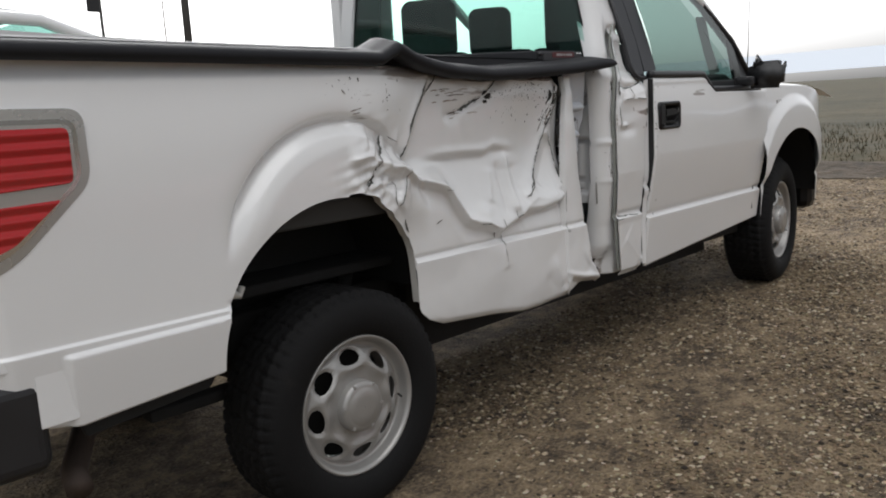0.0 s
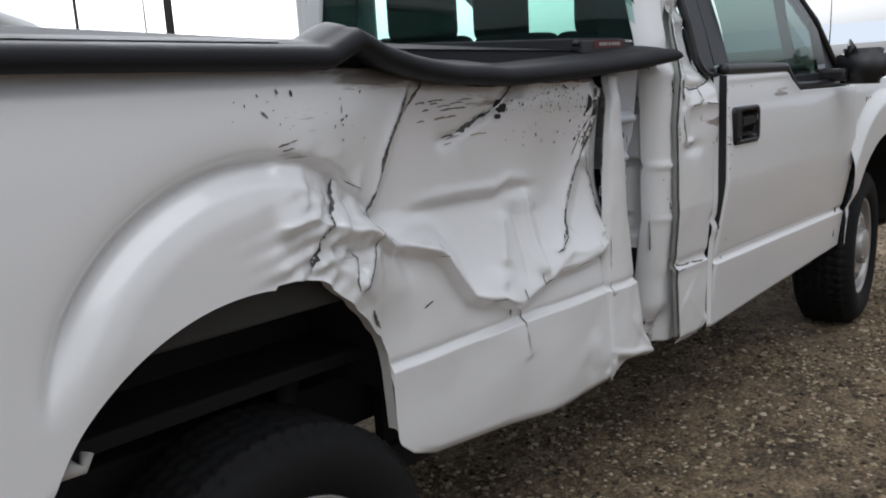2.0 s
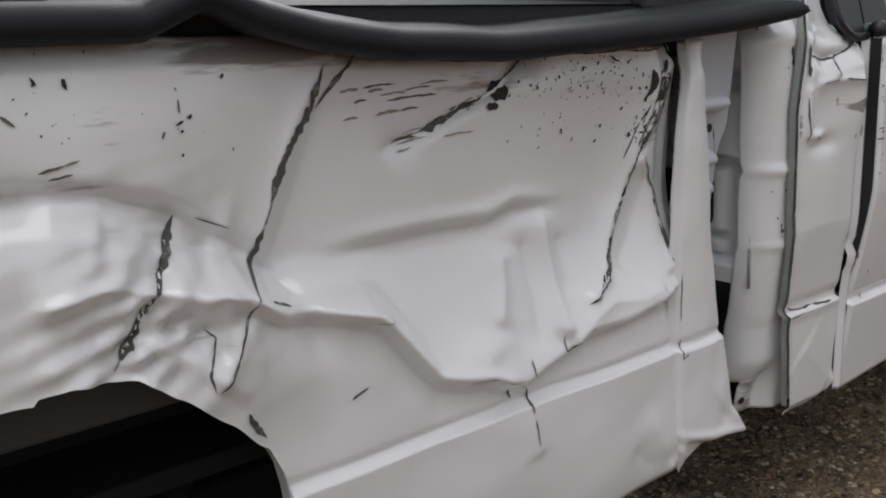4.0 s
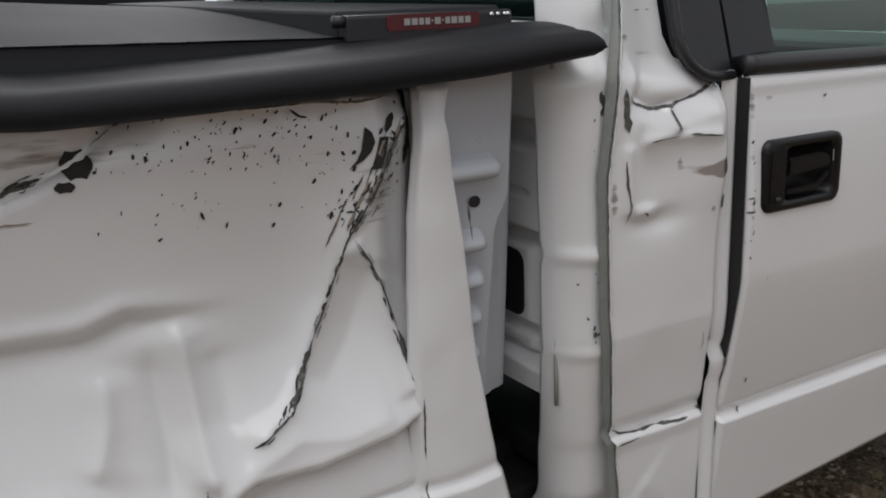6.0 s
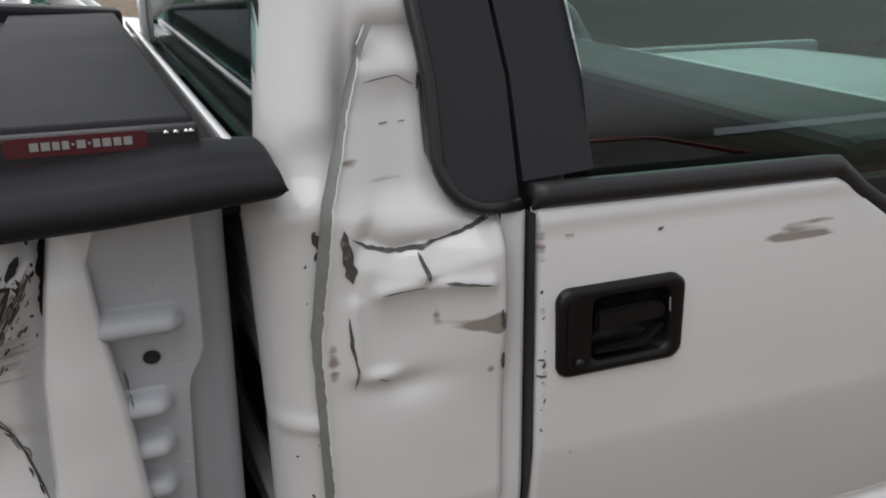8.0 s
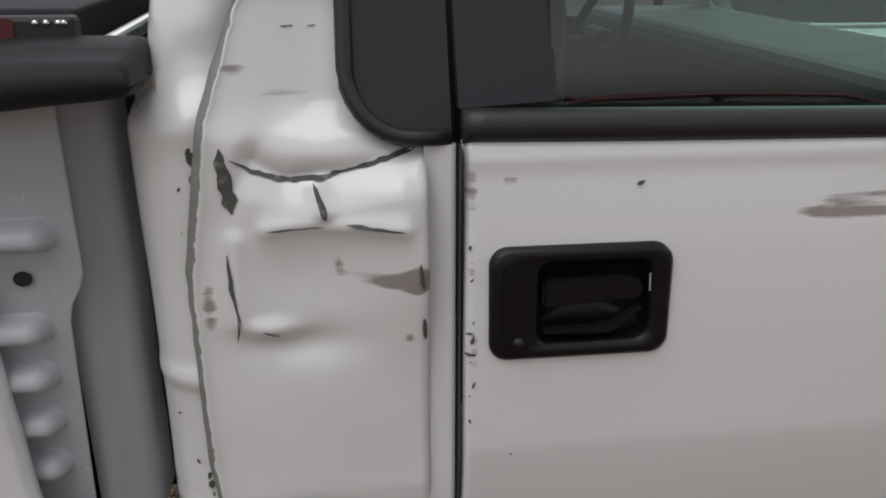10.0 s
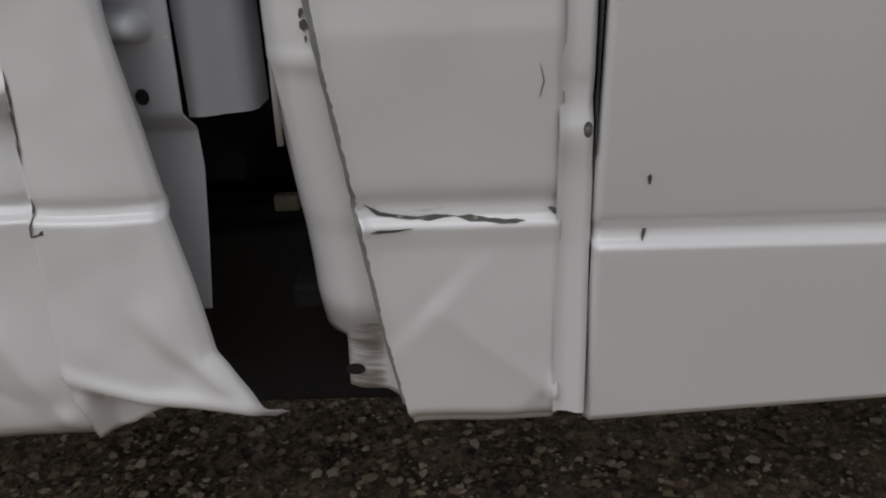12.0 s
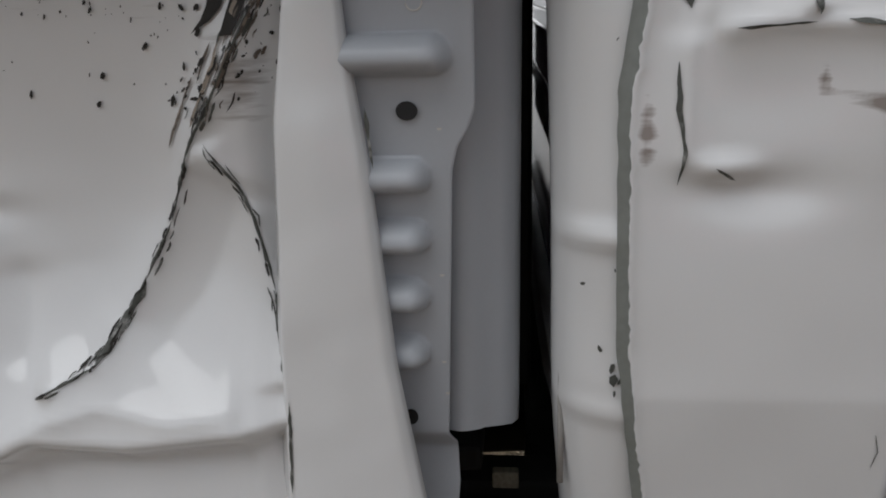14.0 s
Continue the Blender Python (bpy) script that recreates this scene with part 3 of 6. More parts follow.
TEARS = [
    ([(0.487, 1.455), (0.459, 1.391), (0.405, 1.325), (0.372, 1.257)], 0.013), ([(0.358, 1.22), (0.329, 1.152), (0.307, 1.131)], 0.009),
    ([(0.375, 1.26), (0.358, 1.22)], 0.002), ([(0.307, 1.131), (0.282, 1.079), (0.255, 1.027), (0.236, 1.010)], 0.0035), ([(0.23, 1.012), (0.226, 1.04), (0.248, 1.085), (0.235, 1.10)], 0.003),
    ([(0.58, 1.487), (0.519, 1.433), (0.468, 1.388)], 0.006), ([(0.80, 1.372), (0.775, 1.363), (0.70, 1.337), (0.672, 1.327)], 0.008),
    ([(0.94, 1.457), (0.844, 1.388)], 0.004), ([(0.222, 1.265), (0.19, 1.205), (0.14, 1.133), (0.10, 1.08)], 0.008),
    ([(1.308, 1.391), (1.237, 1.267), (1.207, 1.221), (1.176, 1.138)], 0.0028), ([(1.176, 1.138), (1.14, 1.07)], 0.002), ([(1.14, 1.07), (1.112, 1.02), (1.088, 0.982)], 0.008),
    ([(1.089, 0.983), (1.02, 0.948)], 0.0025), ([(1.222, 1.222), (1.25, 1.18), (1.268, 1.139), (1.288, 1.06)], 0.0022), ([(1.288, 1.06), (1.302, 0.966)], 0.007),
    ([(0.86, 0.875), (0.862, 0.84)], 0.003), ([(0.945, 0.905), (0.945, 0.87), (0.975, 0.883)], 0.0025), ([(0.861, 0.81), (0.863, 0.76)], 0.004), ([(0.864, 0.75), (0.872, 0.69)], 0.0025),
    ([(0.47, 0.91), (0.506, 0.923)], 0.003), ([(0.80, 0.83), (0.82, 0.80)], 0.003), ([(0.283, 0.955), (0.295, 0.925), (0.312, 0.90)], 0.006),
    ([(0.34, 1.118), (0.375, 1.10)], 0.002), ([(0.52, 1.034), (0.56, 1.029)], 0.0012), ([(0.30, 1.232), (0.25, 1.257)], 0.002), ([(0.70, 0.876), (0.76, 0.870)], 0.002),
]
for k, (line, wide) in enumerate(TEARS):
    ribbon("torn_paint", line, wide, bed_y, PRIMER, bed_side, 20 + k, label="ragged strip of bare grey primer" if k == 0 else "")


def streaks(pts, spread, count, mats, seed, length=0.022, wide=0.0013):
    """Short broken scratches either side of a tear."""
    rng = np.random.default_rng(seed)
    lens = np.cumsum([0] + [math.dist(a, b) for a, b in zip(pts, pts[1:])])
    for k in range(count):
        at = rng.uniform(0, max(0.001, lens[-1] - length))
        o, ln = rng.normal(0, spread), length * rng.uniform(0.4, 1.3)
        p = [(float(np.interp(at + q, lens, [v[0] for v in pts])), float(np.interp(at + q, lens, [v[1] for v in pts]))) for q in (0, ln / 2, ln)]
        dx, dz = p[2][0] - p[0][0], p[2][1] - p[0][1]
        n = math.hypot(dx, dz) + 1e-6
        o2 = o + rng.normal(0, 0.0015)
        line = [(p[0][0] - dz / n * o, p[0][1] + dx / n * o), (p[1][0] - dz / n * o2, p[1][1] + dx / n * o2), (p[2][0] - dz / n * o, p[2][1] + dx / n * o)]
        ribbon("torn_paint", line, wide * rng.uniform(0.6, 1.8), bed_y, mats[int(rng.integers(len(mats)))], bed_side, seed * 50 + k, 0.0030, "", 0.0025)


streaks([(1.215, 1.225), (1.237, 1.267), (1.308, 1.391)], 0.008, 46, (CHIP, PRIMER, RUB_DARK), 11)
streaks([(1.100, 0.995), (1.14, 1.07), (1.176, 1.138), (1.207, 1.221)], 0.0035, 34, (CHIP, PRIMER), 12)
streaks([(1.300, 0.97), (1.268, 1.139), (1.222, 1.222)], 0.0025, 22, (CHIP, PRIMER), 13)
streaks([(1.02, 0.948), (1.06, 0.965), (1.115, 1.02)], 0.004, 16, (CHIP, PRIMER), 14, 0.014)
streaks([(1.245, 1.27), (1.285, 1.33), (1.31, 1.39)], 0.010, 14, (CHIP, CHIP, RUB_DARK), 15, 0.010, 0.002)
streaks([(0.672, 1.327), (0.775, 1.363), (0.84, 1.385)], 0.004, 20, (CHIP, PRIMER), 16, 0.02)
streaks([(0.60, 1.315), (0.70, 1.33)], 0.008, 8, (DIRT_STREAK, RUB_DARK), 17, 0.04)
streaks([(0.10, 1.08), (0.19, 1.205), (0.222, 1.265)], 0.004, 14, (CHIP, PRIMER), 18, 0.014)


def chips(name, clusters, surface, mat, parent, seed, label):
    """Small ragged flakes where paint has come off, scattered in clusters."""
    rng = np.random.default_rng(seed)
    verts, faces = [], []
    for cx, cz, wx, wz, count, size in clusters:
        for _ in range(count):
            x, z = rng.normal(cx, wx), rng.normal(cz, wz)
            s = 0.72 * size * min(2.2, rng.lognormal(-0.35, 0.6))
            a, st = rng.normal(1.15, 0.45), rng.uniform(1.2, 3.2)
            k = rng.integers(5, 8)
            ring = []
            for q in range(k):
                t, r = 6.283 * q / k, s * rng.uniform(0.5, 1.0)
                u, v = r * math.cos(t) * st, r * math.sin(t)
                ring.append((x + u * math.cos(a) - v * math.sin(a), z + u * math.sin(a) + v * math.cos(a)))
            y = surface(np.array([p[0] for p in ring]), np.array([p[1] for p in ring]))
            faces.append(list(range(len(verts), len(verts) + k)))
            verts += [(p[0], float(q) - 0.0028, p[1]) for p, q in zip(ring, y)]
    return tagged(mesh_object(name, verts, faces, mat, parent, label, smooth=False), kind="stuff")


chips("chipped_paint", [(0.93, 1.385, 0.03, 0.022, 18, 0.0030), (1.02, 1.395, 0.06, 0.024, 60, 0.0021), (1.14, 1.385, 0.05, 0.032, 64, 0.0021), (1.21, 1.35, 0.03, 0.04, 14, 0.0022), (1.03, 1.295, 0.09, 0.022, 22, 0.0028),
                      (1.215, 1.275, 0.016, 0.016, 26, 0.0026), (1.285, 1.31, 0.010, 0.022, 14, 0.0028), (1.19, 1.262, 0.004, 0.004, 3, 0.005), (0.05, 1.43, 0.06, 0.03, 18, 0.0024), (0.22, 1.41, 0.07, 0.04, 12, 0.0024),
                      (1.30, 1.37, 0.010, 0.035, 16, 0.0028)], bed_y, CHIP, bed_side, 3, "scattered dark paint chips")
for cx, cz, r, sq in ((0.846, 1.385, 0.020, 1.05), (0.828, 1.358, 0.013, 0.6)):
    n = 18
    ring = [(cx + r * math.cos(6.283 * k / n), cz + r * sq * math.sin(6.283 * k / n) * (0.8 if k % 3 else 1.05)) for k in range(n)]
    yy = bed_y(np.array([p[0] for p in ring]), np.array([p[1] for p in ring]))
    mesh_object("punched_hole", [(p[0], float(q) - 0.0032, p[1]) for p, q in zip(ring, yy)], [list(range(n))], CHIP, bed_side, smooth=False)

for shape in ([(1.250, 1.395), (1.260, 1.386), (1.263, 1.371), (1.256, 1.357), (1.243, 1.345), (1.221, 1.333), (1.233, 1.346), (1.241, 1.360), (1.245, 1.376)], [(1.272, 1.378), (1.287, 1.377), (1.279, 1.354), (1.268, 1.331), (1.253, 1.330), (1.262, 1.352)]):
    yy = bed_y(np.array([p[0] for p in shape]), np.array([p[1] for p in shape]))
    mesh_object("punched_hole", [(p[0], float(q) - 0.0032, p[1]) for p, q in zip(shape, yy)], [list(range(len(shape)))], CHIP, bed_side, smooth=False)
ribbon("bent_edge", [(0.795, 1.367), (0.835, 1.386), (0.88, 1.413), (0.925, 1.440)], 0.0060, bed_y, WHITE_CLEAN, bed_side, 51, 0.0120, "curled white edge across the hole")
for k, (line, wide) in enumerate([([(1.328, 1.462), (1.335, 1.435), (1.325, 1.40), (1.322, 1.36), (1.315, 1.33)], 0.010), ([(1.31, 1.462), (1.328, 1.448), (1.338, 1.42)], 0.012), ([(1.300, 1.412), (1.292, 1.402), (1.283, 1.382)], 0.005),
                                    ([(1.330, 1.40), (1.334, 1.34), (1.330, 1.25)], 0.004)]):
    ribbon("black_smear", line, wide, bed_y, CHIP, bed_side, 300 + k, 0.0040, "ragged black strip on the torn corner" if k == 0 else "")
# dark lines painted along the wrinkles, for the shade in their creases
WRINKLES = [(0.98, 1.445, 1.15, 1.436), (1.136, 1.436, 1.17, 1.447), (1.16, 1.447, 1.27, 1.452), (1.18, 1.436, 1.30, 1.437), (1.14, 1.43, 1.165, 1.416), (0.60, 1.462, 0.80, 1.452), (0.70, 1.447, 0.92, 1.440)]
for k, (xa, za, xb, zb) in enumerate(WRINKLES):
    ribbon("rub_mark", [(xa, za), ((xa + xb) / 2, (za + zb) / 2 - 0.004), (xb, zb)], 0.0024, bed_y, RUB_DARK if k % 2 else CHIP, bed_side, 320 + k, 0.0026, "", 0.003)
# brown rub marks
RUBS = [(0.517, 0.554, 1.411), (0.560, 0.628, 1.414), (0.592, 0.645, 1.399), (0.604, 0.712, 1.390), (0.670, 0.738, 1.411), (0.542, 0.567, 1.392), (0.580, 0.632, 1.369), (0.628, 0.670, 1.371), (0.519, 0.548, 1.366), (0.615, 0.670, 1.321), (0.715, 0.785, 1.318), (0.640, 0.70, 1.404), (0.57, 0.60, 1.407)]
for k, (xa, xb, zz_) in enumerate(RUBS):
    ribbon("rub_mark", [(xa, zz_ - 0.002), ((xa + xb) / 2, zz_ + 0.001), (xb, zz_)], 0.0022 if k % 3 else 0.0034, bed_y, RUB_DARK if k % 2 else DIRT_STREAK, bed_side, 200 + k, 0.0024, "brown rub mark" if k == 0 else "", 0.003)
for k in range(14):
    fx, fz = 1.312 - 0.0085 * k + 0.012 * math.sin(k * 2.4), 1.405 - 0.0115 * k
    ribbon("rub_mark", [(fx, fz), (fx - 0.012, fz - 0.022), (fx - 0.020, fz - 0.040)], 0.0013 + 0.0008 * (k % 3), bed_y, (DIRT_STREAK, RUB_DARK, DIRT_STREAK)[k % 3], bed_side, 230 + k, 0.0026, "", 0.003)
for k, (xa, za, xb, zb) in enumerate(((0.05, 1.352, 0.10, 1.362), (0.06, 1.342, 0.09, 1.346), (0.02, 1.425, 0.035, 1.41), (0.21, 1.375, 0.215, 1.385), (0.24, 1.405, 0.241, 1.425))):
    ribbon("rub_mark", [(xa, za), (xb, zb)], 0.0026, bed_y, RUB_DARK, bed_side, 260 + k, 0.0024, "", 0.003)

# strip of the bed side folded forward over its front corner
zz = np.concatenate([np.linspace(0.452, 0.75, 40), np.linspace(0.754, 0.80, 24), np.linspace(0.806, 1.447, 66)])
left = np.interp(zz, [0.45, 0.52, 0.60, 0.77, 0.97, 1.25, 1.45], [1.330, 1.298, 1.292, 1.298, 1.304, 1.318, 1.350])
right = np.interp(zz, [0.45, 0.49, 0.585, 0.68, 0.77, 0.99, 1.20, 1.32, 1.40, 1.45], [1.580, 1.556, 1.505, 1.490, 1.470, 1.432, 1.412, 1.395, 1.388, 1.408])
u = np.linspace(0, 1, 34)
left, right = left - 0.0125, right - 0.0125
FXX = left[:, None] + u[None] * (right - left)[:, None]
FZZ = zz[:, None] + 0 * u[None] + 0.018 * np.sin(u * 5)[None] * (zz[:, None] < 0.56) * (0.56 - zz[:, None]) / 0.09


def fold_y(x, z):
    zc = 0.772
    y = 0.0725 - 0.01 * np.clip(zc - z, 0, 1) + 0.005 * np.exp(-(((z - zc - 0.014) / 0.010) ** 2)) - 0.010 * smooth_step(zc + 0.005, zc - 0.004, z)
    hem = np.interp(x, [1.29, 1.33, 1.40, 1.46, 1.52, 1.58], [0.56, 0.546, 0.528, 0.520, 0.508, 0.492])
    y = y + 0.040 * smooth_step(0.006, -0.030, z - hem) * smooth_step(1.315, 1.34, x) - 0.006 * np.exp(-(((z - hem - 0.008) / 0.012) ** 2))
    return y + 0.0025 * wobble(x, z, 0.22, 31) + 0.0008 * wobble(x, z, 0.09, 32) - crest(x, z, [(1.40, 0.68), (1.45, 0.60), (1.505, 0.545), (1.56, 0.49)], 0.010, 0.028, 0.35) + crest(x, z, [(1.385, 0.66), (1.43, 0.59), (1.48, 0.54)], 0.005, 0.028, 0.35) \
        + 0.02 * smooth_step(1.36, 1.45, z)


foot = np.interp(u, [0, 0.18, 0.40, 0.8, 1.0], [0.458, 0.456, 0.486, 0.502, 0.490])
FZZ = np.where(FZZ < 0.60, 0.60 - (0.60 - FZZ) * (0.60 - foot[None]) / 0.148, FZZ)
FYY = fold_y(FXX, FZZ) + 0.016 * smooth_step(0.9, 1.0, u)[None] ** 2 + 0.022 * smooth_step(0.10, 0.0, u)[None] - 0.008 * np.sin(u * math.pi)[None]
folded = grid("folded_strip", FXX, FYY, FZZ, WHITE, truck, "white strip of sheet metal folded forward")
with_scuff(folded, 0.1 + 0 * FXX)
thick(folded, 0.002, 1.0)
for k, (line, wide) in enumerate([([(1.304, 0.80), (1.30, 0.755), (1.325, 0.762)], 0.003), ([(1.306, 0.95), (1.303, 0.84)], 0.0022), ([(1.31, 0.76), (1.33, 0.765)], 0.004), ([(1.402, 1.26), (1.408, 1.20)], 0.002)]):
    ribbon("torn_paint", line, wide, lambda x, z: fold_y(x, z) - 0.004, PRIMER, folded, 60 + k)

# stamped front post of the bed, seen where the side has peeled away
pz = np.linspace(0.60, 1.47, 260)
pu = np.linspace(0, 1, 44)
p_right = np.interp(pz, [0.60, 0.70, 0.80, 0.855, 0.875, 1.19, 1.215, 1.235, 1.255, 1.47], [1.462, 1.472, 1.480, 1.478, 1.470, 1.482, 1.488, 1.500, 1.507, 1.507])
PX = 1.335 + pu[None] * (p_right - 1.335)[:, None]
PZ = pz[:, None] + 0 * PX
PY = 0.112 + 0.105 * np.clip(1.253 - PZ, -1, 0.40) + 0.022 * smooth_step(0.88, 0.845, PZ)
for zc, xe, h in ((1.310, 1.482, 0.021), (1.187, 1.458, 0.020), (1.120, 1.456, 0.020), (1.053, 1.453, 0.020), (0.985, 1.451, 0.020)):
    d = np.hypot(np.clip(PX - (xe - h), 0, None), np.where(PZ > zc - 0.006, (PZ - zc + 0.006) * 0.85, (PZ - zc + 0.006) * 1.5))
    PY = PY - 0.034 * np.clip(1 - (d / h) ** 2, 0, 1) ** 0.7
post = grid("front_post", PX, PY, PZ, INNER, truck, "grey stamped steel post with raised ribs", flip=False)
thick(post, 0.0025, 1.0)


def disc(name, cx, cz, r, y, mat, parent, wide=1.0, label=""):
    n = 20
    return mesh_object(name, [(cx + r * wide * math.cos(6.283 * k / n), y, cz + r * math.sin(6.283 * k / n)) for k in range(n)], [list(range(n))], mat, parent, label, smooth=False)


disc("slot_hole", 1.438, 1.253, 0.0098, 0.1050, SEAL, post, 1.15, "dark slot through the post")
disc("slot_hole", 1.427, 0.899, 0.0098, 0.1425, SEAL, post, 0.85)
tube("pressed_ring", [(1.449 + 0.008 * math.cos(a), 0.099, 1.358 + 0.008 * math.sin(a)) for a in np.linspace(0, 6.283, 18)], 0.0010, EDGE_PAINT, post, sides=6)
for cx, cz in ((1.470, 1.235), (1.468, 1.075), (1.467, 0.97), (1.395, 1.236), (1.47, 0.93)):
    disc("spot_weld", cx, cz, 0.0028, 0.1095 + 0.105 * (1.253 - cz), EDGE_PAINT, post)
qx = np.array([1.470, 1.482, 1.492, 1.505, 1.512, 1.530, 1.545, 1.552, 1.553])
qy = np.array([0.150, 0.146, 0.147, 0.152, 0.158, 0.162, 0.168, 0.180, 0.24])
qz = np.linspace(0.865, 1.46, 24)
QX = np.tile(qx, (24, 1)) - 0.02 * (1.2 - qz)[:, None] * 0.3
grid("corner_flange", QX, np.tile(qy, (24, 1)) + 0.09 * (1.2 - qz)[:, None], np.tile(qz[:, None], (1, 9)) + 0.02 * (np.tile(qx, (24, 1)) - 1.5) * (qz[:, None] < 0.9), INNER, truck, "grey folded corner flange of the bed")

# rest of the bed: far side, front wall, floor, inner wheel house
block("bed_far_side", (-1.12, 1.93, 0.56), (1.5, 1.98, 1.50), WHITE_CLEAN, truck, bevel=0.015)
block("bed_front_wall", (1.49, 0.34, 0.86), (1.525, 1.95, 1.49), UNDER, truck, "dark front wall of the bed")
# two added black blocks keep light out of the gap behind the cab
block("gap_seal", (1.53, 0.22, 1.40), (1.597, 1.90, 1.485), SEAL, truck, "added black block that keeps the gap behind the cab dark")
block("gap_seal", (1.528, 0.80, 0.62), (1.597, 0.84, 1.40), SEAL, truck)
block("bed_floor", (-1.12, 0.30, 0.74), (1.5, 1.94, 0.78), UNDER, truck)
block("tailgate", (-1.15, 0.10, 0.74), (-1.10, 1.90, 1.50), WHITE_CLEAN, truck, bevel=0.015)
th = np.linspace(0.0, math.pi, 30)
hy = np.array([0.13, 0.30, 0.52])
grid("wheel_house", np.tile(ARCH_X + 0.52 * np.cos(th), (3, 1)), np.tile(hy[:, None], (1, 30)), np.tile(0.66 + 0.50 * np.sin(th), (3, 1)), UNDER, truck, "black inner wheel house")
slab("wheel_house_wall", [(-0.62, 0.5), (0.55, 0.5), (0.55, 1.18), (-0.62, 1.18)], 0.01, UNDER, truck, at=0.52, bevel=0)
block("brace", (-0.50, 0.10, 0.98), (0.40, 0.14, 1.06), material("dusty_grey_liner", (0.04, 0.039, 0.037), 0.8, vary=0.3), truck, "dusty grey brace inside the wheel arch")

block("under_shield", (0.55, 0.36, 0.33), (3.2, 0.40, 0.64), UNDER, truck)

# ---- cab ----
def lean_in(z):
    """How far the upper cab leans in above the belt line."""
    return 0.27 * np.clip(np.asarray(z, float) - 1.43, 0, None)


# rounded rear corner and pillar
kz = np.linspace(0.478, 2.04, 176)
kx = np.concatenate([1.575 + 0.075 * (1 - np.cos(np.linspace(0, math.pi / 2, 16))), np.linspace(1.655, 1.845, 40)])
KX, KZ = np.meshgrid(kx, kz, indexing="xy")


def corner_y(x, z):
    bend = np.clip((1.65 - x) / 0.075, 0, 1)
    y = 0.048 + 0.085 * (1 - np.sqrt(1 - np.clip(bend, 0, 0.999) ** 2)) + lean_in(z) + 0.040 * np.clip((0.98 - z) / 0.25, 0, 1) + 0.10 * np.clip(0.762 - z, 0, 1)
    y = y + 0.012 * smooth_step(1.44, 1.48, z) * smooth_step(1.56, 1.50, z) * np.exp(-(((x - 1.64) / 0.05) ** 2))
    y = y - 0.012 * np.exp(-(((x - 1.66) / 0.035) ** 2) - ((z - 1.455) / 0.03) ** 2)
    y = y + 0.042 * np.exp(-(((x - 1.715) / 0.045) ** 2) - ((z - 1.57) / 0.10) ** 2)
    y = y + 0.040 * smooth_step(0.64, 0.54, z) * smooth_step(1.75, 1.68, x)
    y = y + 0.05 * smooth_step(1.72, 1.78, x) * smooth_step(1.36, 1.44, z) * smooth_step(1.70, 1.62, z)
    y = y - 0.010 * np.exp(-(((z - 1.135) / 0.012) ** 2)) - 0.006 * np.exp(-(((z - 0.95) / 0.012) ** 2)) + 0.003 * wobble(x, z, 0.3, 40)
    return y


KX2 = KX + 0.034 * smooth_step(1.0, 0.55, KZ) * smooth_step(1.74, 1.60, KX) + 0.012 * np.sin((KZ - 0.5) * 3.3) + (0.028 * smooth_step(1.43, 1.50, KZ) + 0.15 * np.clip(KZ - 1.50, 0, 1)) * smooth_step(1.80, 1.62, KX)
whole = ~((KX[:-1, :-1] < 1.606) & (KZ[:-1, :-1] < 0.565))
corner = grid("cab_corner", KX2, corner_y(KX, KZ), KZ, WHITE, truck, "white rounded rear corner of the cab, bent", keep=whole)
thick(corner, 0.0016, 1.0)
with_scuff(corner, 0.2 * np.exp(-(((KX - 1.66) / 0.04) ** 2)) * (KZ < 1.5) + 0.36 * smooth_step(0.63, 0.58, KZ) * smooth_step(1.74, 1.66, KX))
chips("chipped_paint", [(1.66, 1.36, 0.012, 0.03, 8, 0.005), (1.645, 1.10, 0.01, 0.10, 10, 0.004)], corner_y, PRIMER, corner, 8, "")
ribbon("torn_paint", [(1.668, 1.50), (1.676, 1.47), (1.678, 1.455)], 0.003, corner_y, PRIMER, corner, 5)
ribbon("torn_paint", [(1.652, 1.415), (1.662, 1.39), (1.665, 1.37)], 0.009, corner_y, PRIMER, corner, 6)
disc("slot_hole", 1.655, 0.512, 0.009, float(corner_y(1.655, 0.512)) - 0.003, SEAL, corner, 1.5)

# torn quarter panel between corner and door
TZ = [0.465, 0.60, 0.755, 0.775, 0.787, 0.92, 1.03, 1.158, 1.274, 1.446, 1.577, 1.65, 1.685]
TL = [1.737, 1.712, 1.690, 1.684, 1.686, 1.668, 1.655, 1.652, 1.650, 1.676, 1.718, 1.744, 1.762]


